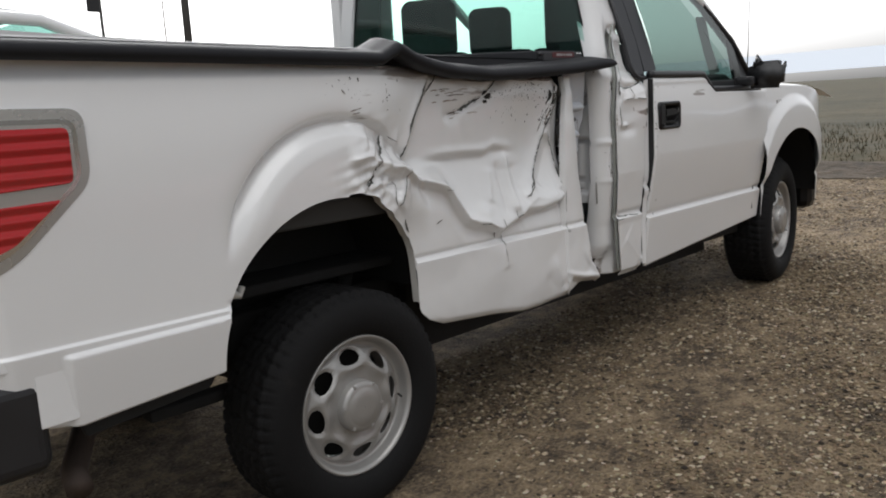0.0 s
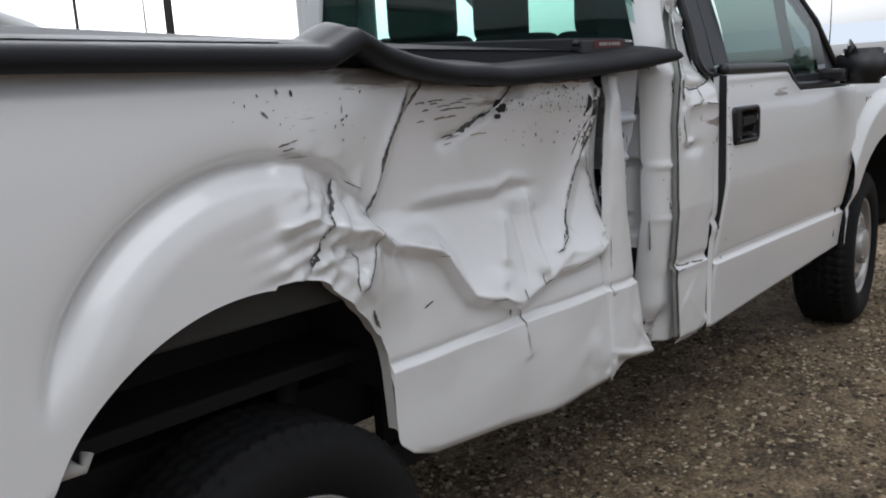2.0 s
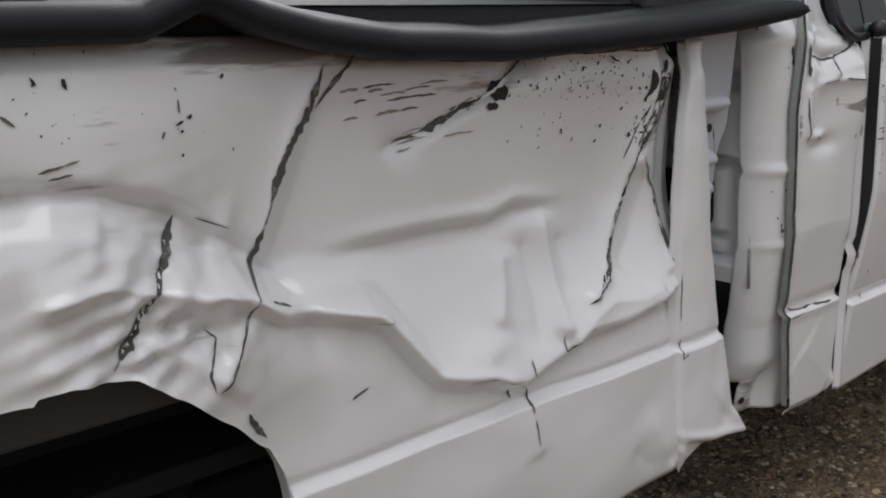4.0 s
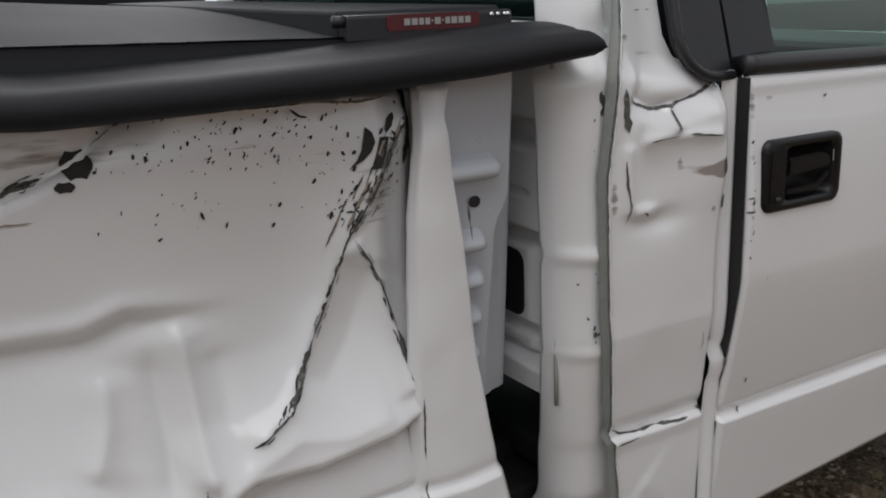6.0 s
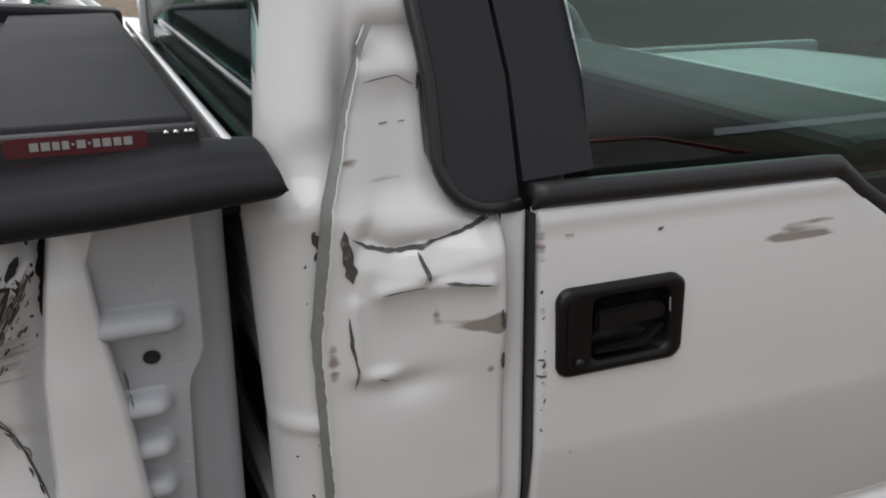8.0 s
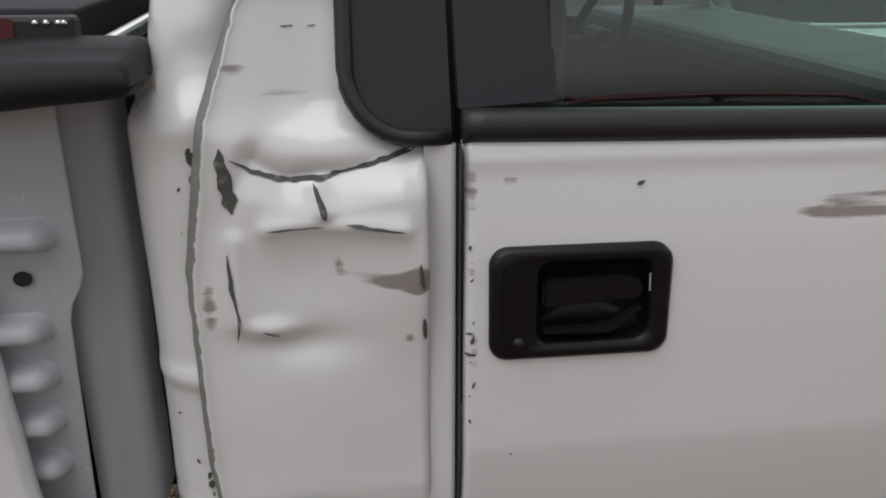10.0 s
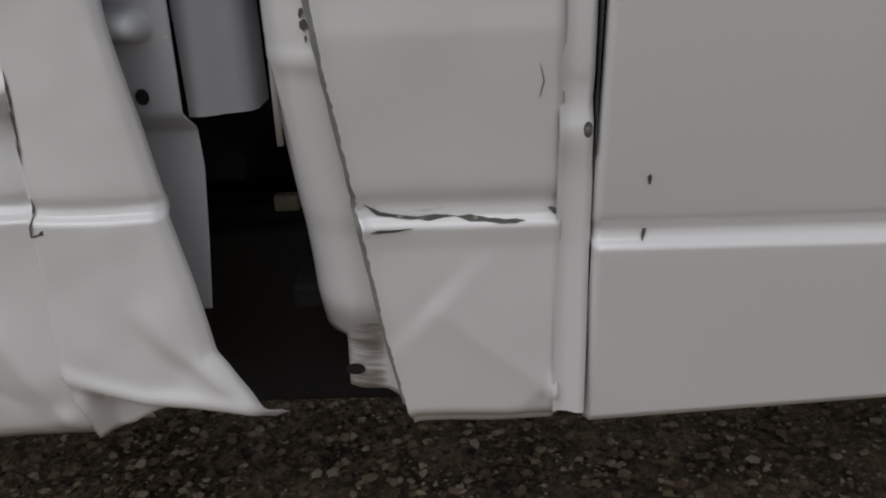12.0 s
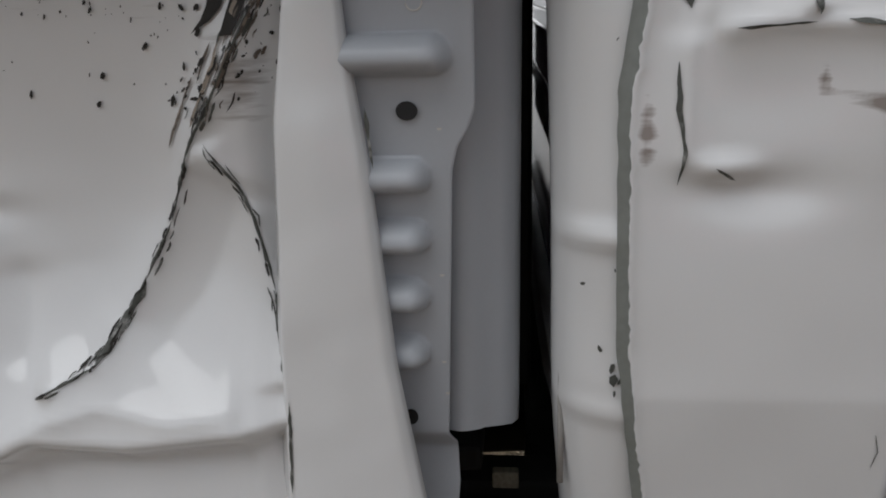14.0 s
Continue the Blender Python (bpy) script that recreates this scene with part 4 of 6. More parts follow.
def panel_y(x, z):
    x, z = np.asarray(x, float), np.asarray(z, float)
    zc = 0.762
    y = 0.034 + 0.035 * np.clip((0.98 - z) / 0.25, 0, 1) + lean_in(z) - 0.02 * smooth_step(1.1, 1.3, z) * smooth_step(1.8, 1.92, x) * smooth_step(1.42, 1.36, z) + 0.012 * smooth_step(1.40, 1.43, z) * smooth_step(1.84, 1.90, x)
    y = y - 0.012 * smooth_step(zc + 0.006, zc - 0.006, z) + 0.006 * np.exp(-(((z - zc - 0.02) / 0.015) ** 2)) + 0.06 * np.clip(zc - z, 0, 1)
    y = y + 0.0018 * wobble(x, z, 0.40, 51) + 0.0009 * wobble(x, z, 0.16, 52)
    # pressed tongue above the belt
    y = y + 0.040 * smooth_step(1.40, 1.47, z) * smooth_step(1.685, 1.56, z) * smooth_step(1.675, 1.80, x)
    # curved buckle under the side window
    y = y + crest(x, z, [(1.70, 1.415), (1.757, 1.383), (1.82, 1.387), (1.93, 1.42)], 0.020, 0.028)
    y = y - crest(x, z, [(1.70, 1.37), (1.76, 1.35), (1.83, 1.35), (1.91, 1.37)], 0.007, 0.035)
    y = y - crest(x, z, [(1.715, 1.325), (1.77, 1.332), (1.82, 1.330), (1.91, 1.325)], 0.012, 0.014)
    y = y - crest(x, z, [(1.79, 1.385), (1.80, 1.335)], 0.012, 0.012)
    y = y - 0.012 * np.exp(-(((x - 1.735) / 0.030) ** 2) - ((z - 1.205) / 0.011) ** 2) + 0.010 * np.exp(-(((x - 1.765) / 0.06) ** 2) - ((z - 1.185) / 0.022) ** 2) + 0.004 * np.exp(-(((x - 1.76) / 0.05) ** 2) - ((z - 1.27) / 0.04) ** 2) + 0.002 * np.exp(-(((x - 1.76) / 0.05) ** 2) - ((z - 1.165) / 0.03) ** 2)
    y = y - crest(x, z, [(1.70, 1.33), (1.70, 1.20)], 0.006, 0.012)
    y = y - crest(x, z, [(1.76, 0.66), (1.85, 0.58), (1.92, 0.52)], 0.006, 0.06) + 0.022 * smooth_step(0.500, 0.470, z)
    y = y - 0.02 * np.exp(-(((x - 1.925) / 0.012) ** 2) - ((z - 0.525) / 0.02) ** 2)
    return y


qz = np.concatenate([np.linspace(0.468, 0.74, 44), np.linspace(0.743, 0.80, 24), np.linspace(0.805, 1.685, 150)])
ql = np.interp(qz, TZ, TL) + (0.0013 * wobble(qz, qz * 0, 0.017, 61) + 0.0012 * wobble(qz, qz * 0, 0.11, 62)) * smooth_step(0.5, 0.52, qz)
qr = np.interp(qz, [0.49, 1.38, 1.43, 1.46, 1.50, 1.682], [1.922, 1.918, 1.918, 1.845, 1.826, 1.826])
qu = np.linspace(0, 1, 60)
NX = ql[:, None] + qu[None] * (qr - ql)[:, None]
NZ = np.tile(qz[:, None], (1, 60))
edge_curl = -0.006 * np.exp(-((NX - ql[:, None]) / 0.006)) + 0.006 * smooth_step(0.97, 1.0, qu)[None]
blend = smooth_step(1.682, 1.60, NZ)
NY = panel_y(NX, NZ) - 0.010 * blend + edge_curl * blend + 0.002
sink = smooth_step(1.61, 1.685, NZ)
NY = NY * (1 - sink) + (corner_y(NX, NZ) + 0.0025 * sink) * sink
quarter = grid("quarter_panel", NX, NY, NZ, WHITE, truck, "torn white panel behind the door, buckled and scuffed")
thick(quarter, 0.0016, 1.0)


def quarter_scuff(x, z):
    s = 0 * x
    for cx, cz, wx, wz, a in ((1.88, 1.262, 0.04, 0.010, 1.0), (1.905, 1.262, 0.012, 0.018, 1.1), (1.815, 1.285, 0.008, 0.012, 0.6), (1.705, 1.50, 0.02, 0.012, 0.6), (1.76, 1.47, 0.05, 0.01, 0.4),
                              (1.83, 1.272, 0.03, 0.008, 0.45), (1.895, 1.19, 0.008, 0.012, 0.6), (1.665, 1.24, 0.010, 0.05, 0.55), (1.75, 1.41, 0.06, 0.01, 0.35), (1.80, 0.77, 0.10, 0.012, 0.4)):
        s = s + a * np.exp(-(((x - cx) / wx) ** 2) - ((z - cz) / wz) ** 2)
    return s


with_scuff(quarter, quarter_scuff(NX, NZ))


def on_panel(x, z):
    return panel_y(x, z) - 0.010 + 0.002


QTEARS = [([(1.70, 1.407), (1.722, 1.392), (1.757, 1.381), (1.80, 1.383), (1.86, 1.398), (1.92, 1.417)], 0.0042), ([(1.79, 1.379), (1.797, 1.36), (1.803, 1.337)], 0.004),
          ([(1.735, 1.327), (1.77, 1.329), (1.80, 1.331)], 0.002), ([(1.825, 1.333), (1.86, 1.328), (1.892, 1.325)], 0.0025), ([(1.69, 1.42), (1.694, 1.39), (1.699, 1.345)], 0.010),
          ([(1.69, 1.30), (1.692, 1.26), (1.699, 1.22), (1.694, 1.19)], 0.003), ([(1.725, 1.207), (1.745, 1.194)], 0.0016), ([(1.908, 1.285), (1.912, 1.25)], 0.004), ([(1.912, 1.215), (1.914, 1.185)], 0.003),
          ([(1.692, 0.785), (1.71, 0.772), (1.75, 0.766), (1.80, 0.768)], 0.003), ([(1.80, 0.767), (1.84, 0.763), (1.88, 0.762)], 0.0034), ([(1.70, 0.752), (1.75, 0.757)], 0.0025), ([(1.906, 0.775), (1.918, 0.768)], 0.005),
          ([(1.893, 0.945), (1.898, 0.925), (1.893, 0.905)], 0.0012), ([(1.74, 1.60), (1.79, 1.607), (1.82, 1.59)], 0.0010), ([(1.822, 1.61), (1.82, 1.585)], 0.003), ([(1.76, 1.545), (1.775, 1.546)], 0.0012), ([(1.79, 1.545), (1.80, 1.546)], 0.0012)]
for k, (line, wide) in enumerate(QTEARS):
    ribbon("torn_paint", line, wide, on_panel, PRIMER, quarter, 90 + k, 0.0035)
# primer band and shadow gap along the torn edge
ez = np.linspace(0.50, 1.68, 120)
et = np.interp(ez, TZ, TL) 
wide = np.interp(ez, [0.5, 1.2, 1.5, 1.68], [0.007, 0.010, 0.011, 0.002])
EX = np.stack([et - wide * (1 + 0.10 * wobble(ez, ez * 0, 0.05, 65)), et - wide * 0.4, et + 0.004])
EY = np.stack([corner_y(EX[0], ez) - 0.0015, corner_y(EX[1], ez) - 0.0005, on_panel(EX[2], ez) + 0.004])
grid("bare_edge", EX, np.minimum(EY, on_panel(EX, np.tile(ez, (3, 1))) + 0.012), np.tile(ez, (3, 1)), material("grey_green_primer", (0.25, 0.26, 0.24), 0.55, vary=0.35, scale=18), quarter, "grey primer along the torn edge")

# recessed door jamb
jz = np.linspace(0.50, 1.42, 40)
JX = np.tile(np.array([1.915, 1.922, 1.933, 1.944, 1.9505, 1.9530]), (40, 1))
JY = np.tile(np.array([0.028, 0.032, 0.031, 0.025, 0.024, 0.034]), (40, 1)) + 0.022 * np.clip((0.98 - jz) / 0.25, 0, 1)[:, None]
JX[:, 4:] += (np.array([0.003, 0.0030])[None] * smooth_step(0.87, 0.80, jz)[:, None])
JY = JY - 0.012 * np.exp(-(((jz - 0.868) / 0.018) ** 2))[:, None] + 0.008 * np.exp(-(((jz - 0.895) / 0.015) ** 2))[:, None]
grid("door_jamb", JX, JY, np.tile(jz[:, None], (1, 6)), WHITE_CLEAN, truck, "white recessed door jamb")
block("latch_stop", (1.940, 0.028, 1.262), (1.955, 0.06, 1.295), SEAL, truck, bevel=0.003)
block("latch_stop", (1.940, 0.028, 1.208), (1.955, 0.06, 1.238), SEAL, truck, bevel=0.003)
# door's rear edge face: shade of the door gap put in as black
gz = np.linspace(0.84, 1.42, 30)
gap_in = 0.27 * np.clip(1.05 - gz, 0, 0.30) ** 1.25 * 0.9
grid("door_edge", np.stack([np.full(30, 1.9535), np.full(30, 1.9535), np.full(30, 1.9500)]), np.stack([gap_in - 0.003, gap_in + 0.004 + 0.032 * smooth_step(0.78, 0.95, gz), gap_in + 0.008 + 0.032 * smooth_step(0.78, 0.95, gz)]), np.stack([gz] * 3), SEAL, truck, "rear edge face of the door, coloured black for the shade in the gap")

disc("torn_paint", 1.944, 0.874, 0.009, 0.018, PRIMER, truck, 0.55)

# ---- door ----
DX0, DX1 = 1.956, 3.272


def door_top(x):
    return np.interp(x, [1.95, 2.50, 2.62, 3.4], [1.424, 1.416, 1.335, 1.325])


def door_y(x, z):
    x, z = np.asarray(x, float), np.asarray(z, float)
    zc = 0.733
    y = -0.012 + 0.30 * np.clip(z - 1.16, 0, 1) ** 2 + 0.27 * np.clip(1.05 - z, 0, 0.30) ** 1.25 * 0.9
    y = y + 0.006 * np.exp(-(((z - zc - 0.015) / 0.012) ** 2)) - 0.011 * smooth_step(zc + 0.006, zc - 0.005, z) + 0.12 * np.clip(zc - z, 0, 1)
    y = y + 0.0012 * wobble(x, z, 0.45, 71) - 0.004 * np.exp(-(((z - 1.405) / 0.012) ** 2)) * smooth_step(2.6, 2.5, x)
    y = y + 0.012 * smooth_step(1.964, 1.956, x)
    return y


dx = np.concatenate([np.linspace(DX0, 1.975, 6), np.linspace(1.985, DX1, 130)])
dv = np.linspace(0, 1, 130)
DX, DV = np.meshgrid(dx, dv, indexing="ij")
dlow = 0.479 + 0.065 * (DX - DX0)
DZ = np.where(DV < 0.2, dlow + (0.71 - dlow) * DV / 0.2, np.where(DV < 0.4, 0.71 + 0.07 * (DV - 0.2) / 0.2, 0.78 + (door_top(DX) - 0.78) * (DV - 0.4) / 0.6))
hole = (np.abs(DX - 2.093) < 0.098) & (np.abs(DZ - 1.236) < 0.058)
cut = ~(hole[:-1, :-1] & hole[1:, :-1] & hole[:-1, 1:] & hole[1:, 1:])
door = grid("door", DX, door_y(DX, DZ), DZ, WHITE, truck, "white passenger door, scuffed below the window", flip=True, keep=cut)
thick(door, 0.004, -1.0)


def door_scuff(x, z):
    s = 0 * x
    for cx, cz, wx, wz, a in ((2.44, 1.347, 0.07, 0.006, 0.62), (2.42, 1.330, 0.075, 0.009, 0.75), (2.19, 1.372, 0.012, 0.007, 0.45), (1.965, 1.37, 0.008, 0.03, 0.5), (1.968, 1.18, 0.007, 0.03, 0.45),
                              (2.01, 1.378, 0.012, 0.008, 0.45), (2.03, 1.41, 0.06, 0.004, 0.4), (1.965, 1.28, 0.006, 0.05, 0.35)):
        s = s + a * np.exp(-(((x - cx) / wx) ** 4) - ((z - cz) / wz) ** 4)
    return s


with_scuff(door, door_scuff(DX, DZ))
chips("chipped_paint", [(2.16, 1.377, 0.004, 0.006, 2, 0.0022), (2.016, 1.04, 0.001, 0.001, 1, 0.004), (2.014, 0.817, 0.002, 0.003, 2, 0.005), (2.015, 0.745, 0.002, 0.002, 1, 0.006), (1.964, 1.2, 0.003, 0.08, 14, 0.004)],
      door_y, PRIMER, door, 77, "small stone chips")


def rounded(cx, cz, hx, hz, r, n=6, skew=0.0):
    pts = []
    for sx_, sz_, a0 in ((1, 1, 0), (-1, 1, 90), (-1, -1, 180), (1, -1, 270)):
        for k in range(n + 1):
            a = radians(a0 + 90 * k / n)
            x, z = cx + sx_ * (hx - r) + r * math.cos(a), cz + sz_ * (hz - r) + r * math.sin(a)
            pts.append((x + skew * (z - cz), z))
    return pts


# door handle: frame, deep bowl, pull and lock
loops = [(0.109, 0.069, 0.0, 0.022), (0.108, 0.068, -0.017, 0.022), (0.103, 0.063, -0.021, 0.020), (0.086, 0.054, -0.020, 0.018), (0.081, 0.049, -0.014, 0.016), (0.076, 0.045, 0.026, 0.014), (0.02, 0.012, 0.030, 0.008)]
rings = [rounded(2.093 + (0.016 if k > 2 else 0), 1.236, hx - (0.014 if k > 2 else 0), hz, rr) for k, (hx, hz, yy, rr) in enumerate(loops)]
handle = grid("door_handle", np.array([[p[0] for p in r] for r in rings]), np.array([[lp[2]] * len(rings[0]) for lp in loops]), np.array([[p[1] for p in r] for r in rings]), GLOSS_BLACK, door, "black recessed plastic door handle", close=True)
slab("handle_panel", rounded(2.018, 1.236, 0.021, 0.052, 0.010), 0.006, GLOSS_BLACK, handle, at=-0.0225, bevel=0.002)
slab("handle_ridge", [(2.003, 1.234), (2.036, 1.234), (2.036, 1.238), (2.003, 1.238)], 0.002, GLOSS_BLACK, handle, at=-0.0240, bevel=0.0005)
slab("handle_pull", [(2.046, 1.266), (2.140, 1.269), (2.166, 1.260), (2.166, 1.240), (2.046, 1.232)], 0.018, GLOSS_BLACK, handle, at=-0.022, bevel=0.004)
slab("handle_lip", [(2.046, 1.207), (2.125, 1.210), (2.158, 1.232), (2.170, 1.226), (2.132, 1.196), (2.046, 1.198)], 0.012, GLOSS_BLACK, handle, at=-0.020, bevel=0.003)
tube("lock_cylinder", [(2.018, -0.028, 1.192), (2.018, -0.018, 1.192)], 0.0065, SEAL, handle, sides=14)
slab("key_slot", [(2.014, 1.1915), (2.022, 1.1915), (2.022, 1.1925), (2.014, 1.1925)], 0.001, SEAL, handle, at=-0.0292, bevel=0)
slab("handle_mark", [(2.173, 1.248), (2.175, 1.248), (2.174, 1.270), (2.172, 1.270)], 0.001, LOGO_GREY, handle, at=-0.0205, bevel=0)

# belt seal, window frame and glass
bel = np.linspace(1.957, 2.50, 24)
tube("belt_seal", [(x, 0.018 + 0.0, float(door_top(x)) + 0.016) for x in bel] + [(2.56, 0.02, 1.385), (2.62, 0.022, 1.350), (2.80, 0.022, 1.345), (3.20, 0.022, 1.345)], 0.020, BLACK, door, "black rubber belt moulding", sides=12)


def side(x, z, off=0.0):
    return (x, 0.040 + off + float(lean_in(z)), z)


def side_plate(name, outline, off, depth, mat, parent, label=""):
    """A plate in the leaning plane of the side windows."""
    bm = bmesh.new()
    front = [bm.verts.new(side(x, z, off)) for x, z in outline]
    back = [bm.verts.new(side(x, z, off + depth)) for x, z in outline]
    n = len(outline)
    bm.faces.new(front)
    bm.faces.new(back[::-1])
    for k in range(n):
        bm.faces.new((front[k], back[k], back[(k + 1) % n], front[(k + 1) % n]))
    return part(name, bm, mat, parent, label)


# black quarter applique with its rounded lower corner, then the one on the door
arc = [(1.905 - 0.075 * math.cos(a), 1.500 - 0.075 * math.sin(a)) for a in np.linspace(0, math.pi / 2, 8)]
side_plate("quarter_applique", [(1.785, 1.98)] + [(1.830, 1.60)] + arc + [(1.948, 1.425), (1.945, 1.60), (1.890, 1.98)], -0.004, 0.02, TRIM_GREY, truck, "charcoal plastic trim behind the door")
tube("applique_rim", [side(1.783, 1.98, -0.008), side(1.830, 1.60, -0.008)] + [side(x, z, -0.008) for x, z in arc] + [side(1.947, 1.425, -0.008)], 0.010, BLACK, truck, sides=8)
side_plate("door_applique", [(1.898, 1.98), (1.953, 1.60), (1.957, 1.455), (2.072, 1.462), (2.066, 1.60), (2.005, 1.98)], -0.002, 0.02, TRIM_GREY, door, "charcoal plastic trim on the window frame")
wz_ = np.linspace(1.345, 1.98, 26)
w_left = np.interp(wz_, [1.345, 1.44, 1.60, 1.98], [2.070, 2.070, 2.064, 2.005])
w_right = np.interp(wz_, [1.345, 1.58, 1.86, 1.98], [3.06, 2.99, 2.68, 2.46])
w_u = np.linspace(0, 1, 20)
WGX = w_left[:, None] + w_u[None] * (w_right - w_left)[:, None]
WGZ = np.tile(wz_[:, None], (1, 20))
WGY = 0.052 + 0.1485 * (np.clip(WGZ - 1.40, 0, 1) / 0.58) ** 1.7
grid("door_glass", WGX, WGY, WGZ, GLASS, door, "dark greenish curved passenger side window").visible_shadow = False
tube("window_frame", [side(1.90, 1.985), side(2.44, 1.99), side(2.68, 1.875), side(3.0, 1.62), side(3.20, 1.36)], 0.018, BLACK, door, "black upper window frame", sides=8)
side_plate("mirror_sail", [(2.96, 1.345), (3.20, 1.345), (3.12, 1.48), (3.00, 1.60), (2.96, 1.62)], 0.0, 0.015, BLACK, door)
mirror = part("door_mirror", (lambda bm: (bmesh.ops.create_cube(bm, size=1, matrix=pose(3.04, -0.10, 1.415, 0, 8, -12) @ Matrix.Diagonal((0.10, 0.22, 0.15, 1))),
                                          bmesh.ops.bevel(bm, geom=bm.edges[:], offset=0.03, segments=3, affect="EDGES"), bm)[2])(bmesh.new()), BLACK, door, "broken black door mirror", smooth=True)
block("mirror_arm", (2.97, -0.06, 1.355), (3.08, 0.06, 1.41), BLACK, mirror, bevel=0.015)
tube("broken_cap", [(3.02, -0.05, 1.46), (3.02, -0.06, 1.50), (3.03, -0.05, 1.525), (3.045, -0.065, 1.49)], [0.022, 0.016, 0.008, 0.012], BLACK, mirror, sides=7)
tube("mirror_stub", [(3.06, -0.17, 1.44), (3.08, -0.19, 1.46), (3.08, -0.195, 1.485)], [0.02, 0.014, 0.006], BLACK, mirror, sides=7)

# ---- front fender, hood, windscreen, roof ----
FCX, FCZ, FR = 3.70, 0.60, 0.475


def fender_y(x, z):
    y = -0.004 + 0.22 * np.clip(z - 1.12, 0, 1) ** 2 + 0.05 * np.clip(1.0 - z, 0, 1) + 0.55 * np.clip(x - 3.95, 0, 1) ** 2
    r = np.hypot(x - FCX, z - 0.70)
    y = y - 0.035 * smooth_step(0.60, 0.52, r) * smooth_step(0.72, 0.85, z)
    return y - 0.013 * smooth_step(0.741, 0.725, z)


ffx = np.unique(np.concatenate([np.linspace(3.276, 4.50, 90), FCX + FR * np.cos(np.linspace(0, math.pi, 60))]))
FFX, FFV = np.meshgrid(ffx, np.linspace(0, 1, 60), indexing="ij")
fin = np.clip(FR**2 - (FFX - FCX) ** 2, 0, None)
flow = np.maximum(np.interp(FFX, [3.27, 3.3, 4.1, 4.5], [0.57, 0.57, 0.55, 0.60]), np.where(fin > 0, FCZ + np.sqrt(fin), 0))
ftop = np.interp(FFX, [3.27, 3.5, 3.9, 4.1, 4.3, 4.5], [1.338, 1.352, 1.338, 1.305, 1.23, 1.10])
FFZ = flow + FFV * (np.maximum(ftop, flow + 0.05) - flow)
fender = grid("front_fender", FFX, fender_y(FFX, FFZ), FFZ, WHITE_CLEAN, truck, "white front fender with flared wheel arch", flip=True)
thick(fender, 0.003, -1.0)
for k, (a, b) in enumerate(((3.42, 3.445), (3.452, 3.468), (3.475, 3.50), (3.508, 3.53), (3.54, 3.565))):
    slab("badge", [(a + 0.006, 1.225), (b, 1.225), (b + 0.006, 1.262), (a + 0.012, 1.262)], 0.004, CHROME if k < 1 else SILVER, fender, "chrome bar of the fender badge" if k == 0 else "", at=0.000 - 0.001, bevel=0.001)
hu, hv = np.linspace(0, 1, 30), np.linspace(0, 1, 30)
HU, HV = np.meshgrid(hu, hv, indexing="ij")
HX = 3.02 + HU * 1.50
HY = 0.055 + HV * 1.87
HZ = 1.350 + 0.035 * np.sin(HV * math.pi) ** 0.5 - 0.30 * np.clip(HU - 0.62, 0, 1) ** 2 * 2.2 - 0.01
grid("hood", HX, HY, HZ, WHITE_CLEAN, truck, "white engine hood")
block("front_end", (4.38, 0.15, 0.45), (4.56, 1.83, 1.12), GLOSS_BLACK, truck, bevel=0.06)
block("far_side", (1.62, 1.93, 0.5), (4.4, 1.98, 1.36), WHITE_CLEAN, truck, bevel=0.02)
block("firewall", (3.05, 0.1, 0.55), (3.10, 1.9, 1.36), UNDER, truck)
grid("windscreen", np.array([[3.14, 3.14], [2.44, 2.44]]), np.array([[0.10, 1.88], [0.25, 1.73]]), np.array([[1.40, 1.40], [2.01, 2.01]]), SCREEN, truck, "clear laminated windscreen").visible_shadow = False
for yy, yt in ((0.07, 0.20), (1.91, 1.78)):
    tube("windscreen_pillar", [(3.22, yy, 1.36), (3.06, yy + (yt - yy) * 0.3, 1.58), (2.76, yy + (yt - yy) * 0.65, 1.82), (2.42, yt, 2.03)], [0.035, 0.030, 0.030, 0.035], WHITE_CLEAN, truck, sides=10)
RU, RV = np.meshgrid(np.linspace(0, 1, 24), np.linspace(0, 1, 24), indexing="ij")
RX = 1.60 + RU * 0.88
RY = 0.16 + RV * 1.66
RZ = 2.045 + 0.045 * np.sin(RV * math.pi) ** 0.5 * np.sin(np.clip(RU * 0.9 + 0.1, 0, 1) * math.pi) ** 0.4
thick(grid("roof", RX, RY, RZ, WHITE_CLEAN, truck, "white cab roof"), 0.03, -1.0)
grid("headlining", RX, RY, RZ - 0.05, LINER, truck, "grey headlining")
block("far_pillar", (1.60, 1.84, 1.36), (2.05, 1.93, 2.02), WHITE_CLEAN, truck, bevel=0.03)

# back of the cab: stamped wall, glass in a black surround
wz, wy = np.linspace(0.0, 1.0, 150), np.linspace(0.085, 1.90, 200)
WY, WV = np.meshgrid(wy, wz, indexing="xy")
w_low = np.interp(WY, [0.085, 0.12, 0.33, 0.5, 1.9], [0.84, 0.848, 0.836, 0.80, 0.80])
WZ = w_low + WV * (1.50 - w_low)
WX = 1.600 + 0.03 * smooth_step(0.12, 0.085, WY)
for za, zb, ya in ((1.372, 1.306, 0.115), (1.240, 1.218, 0.175), (1.165, 0.885, 0.125)):
    WX = WX + 0.034 * smooth_step(za, za - 0.022, WZ) * smooth_step(zb, zb + 0.020, WZ) * smooth_step(ya, ya + 0.03, WY)
WX = WX - 0.020 * smooth_step(1.135, 1.115, WZ) * smooth_step(0.955, 0.975, WZ) * smooth_step(0.180, 0.205, WY) * smooth_step(0.62, 0.58, WY)
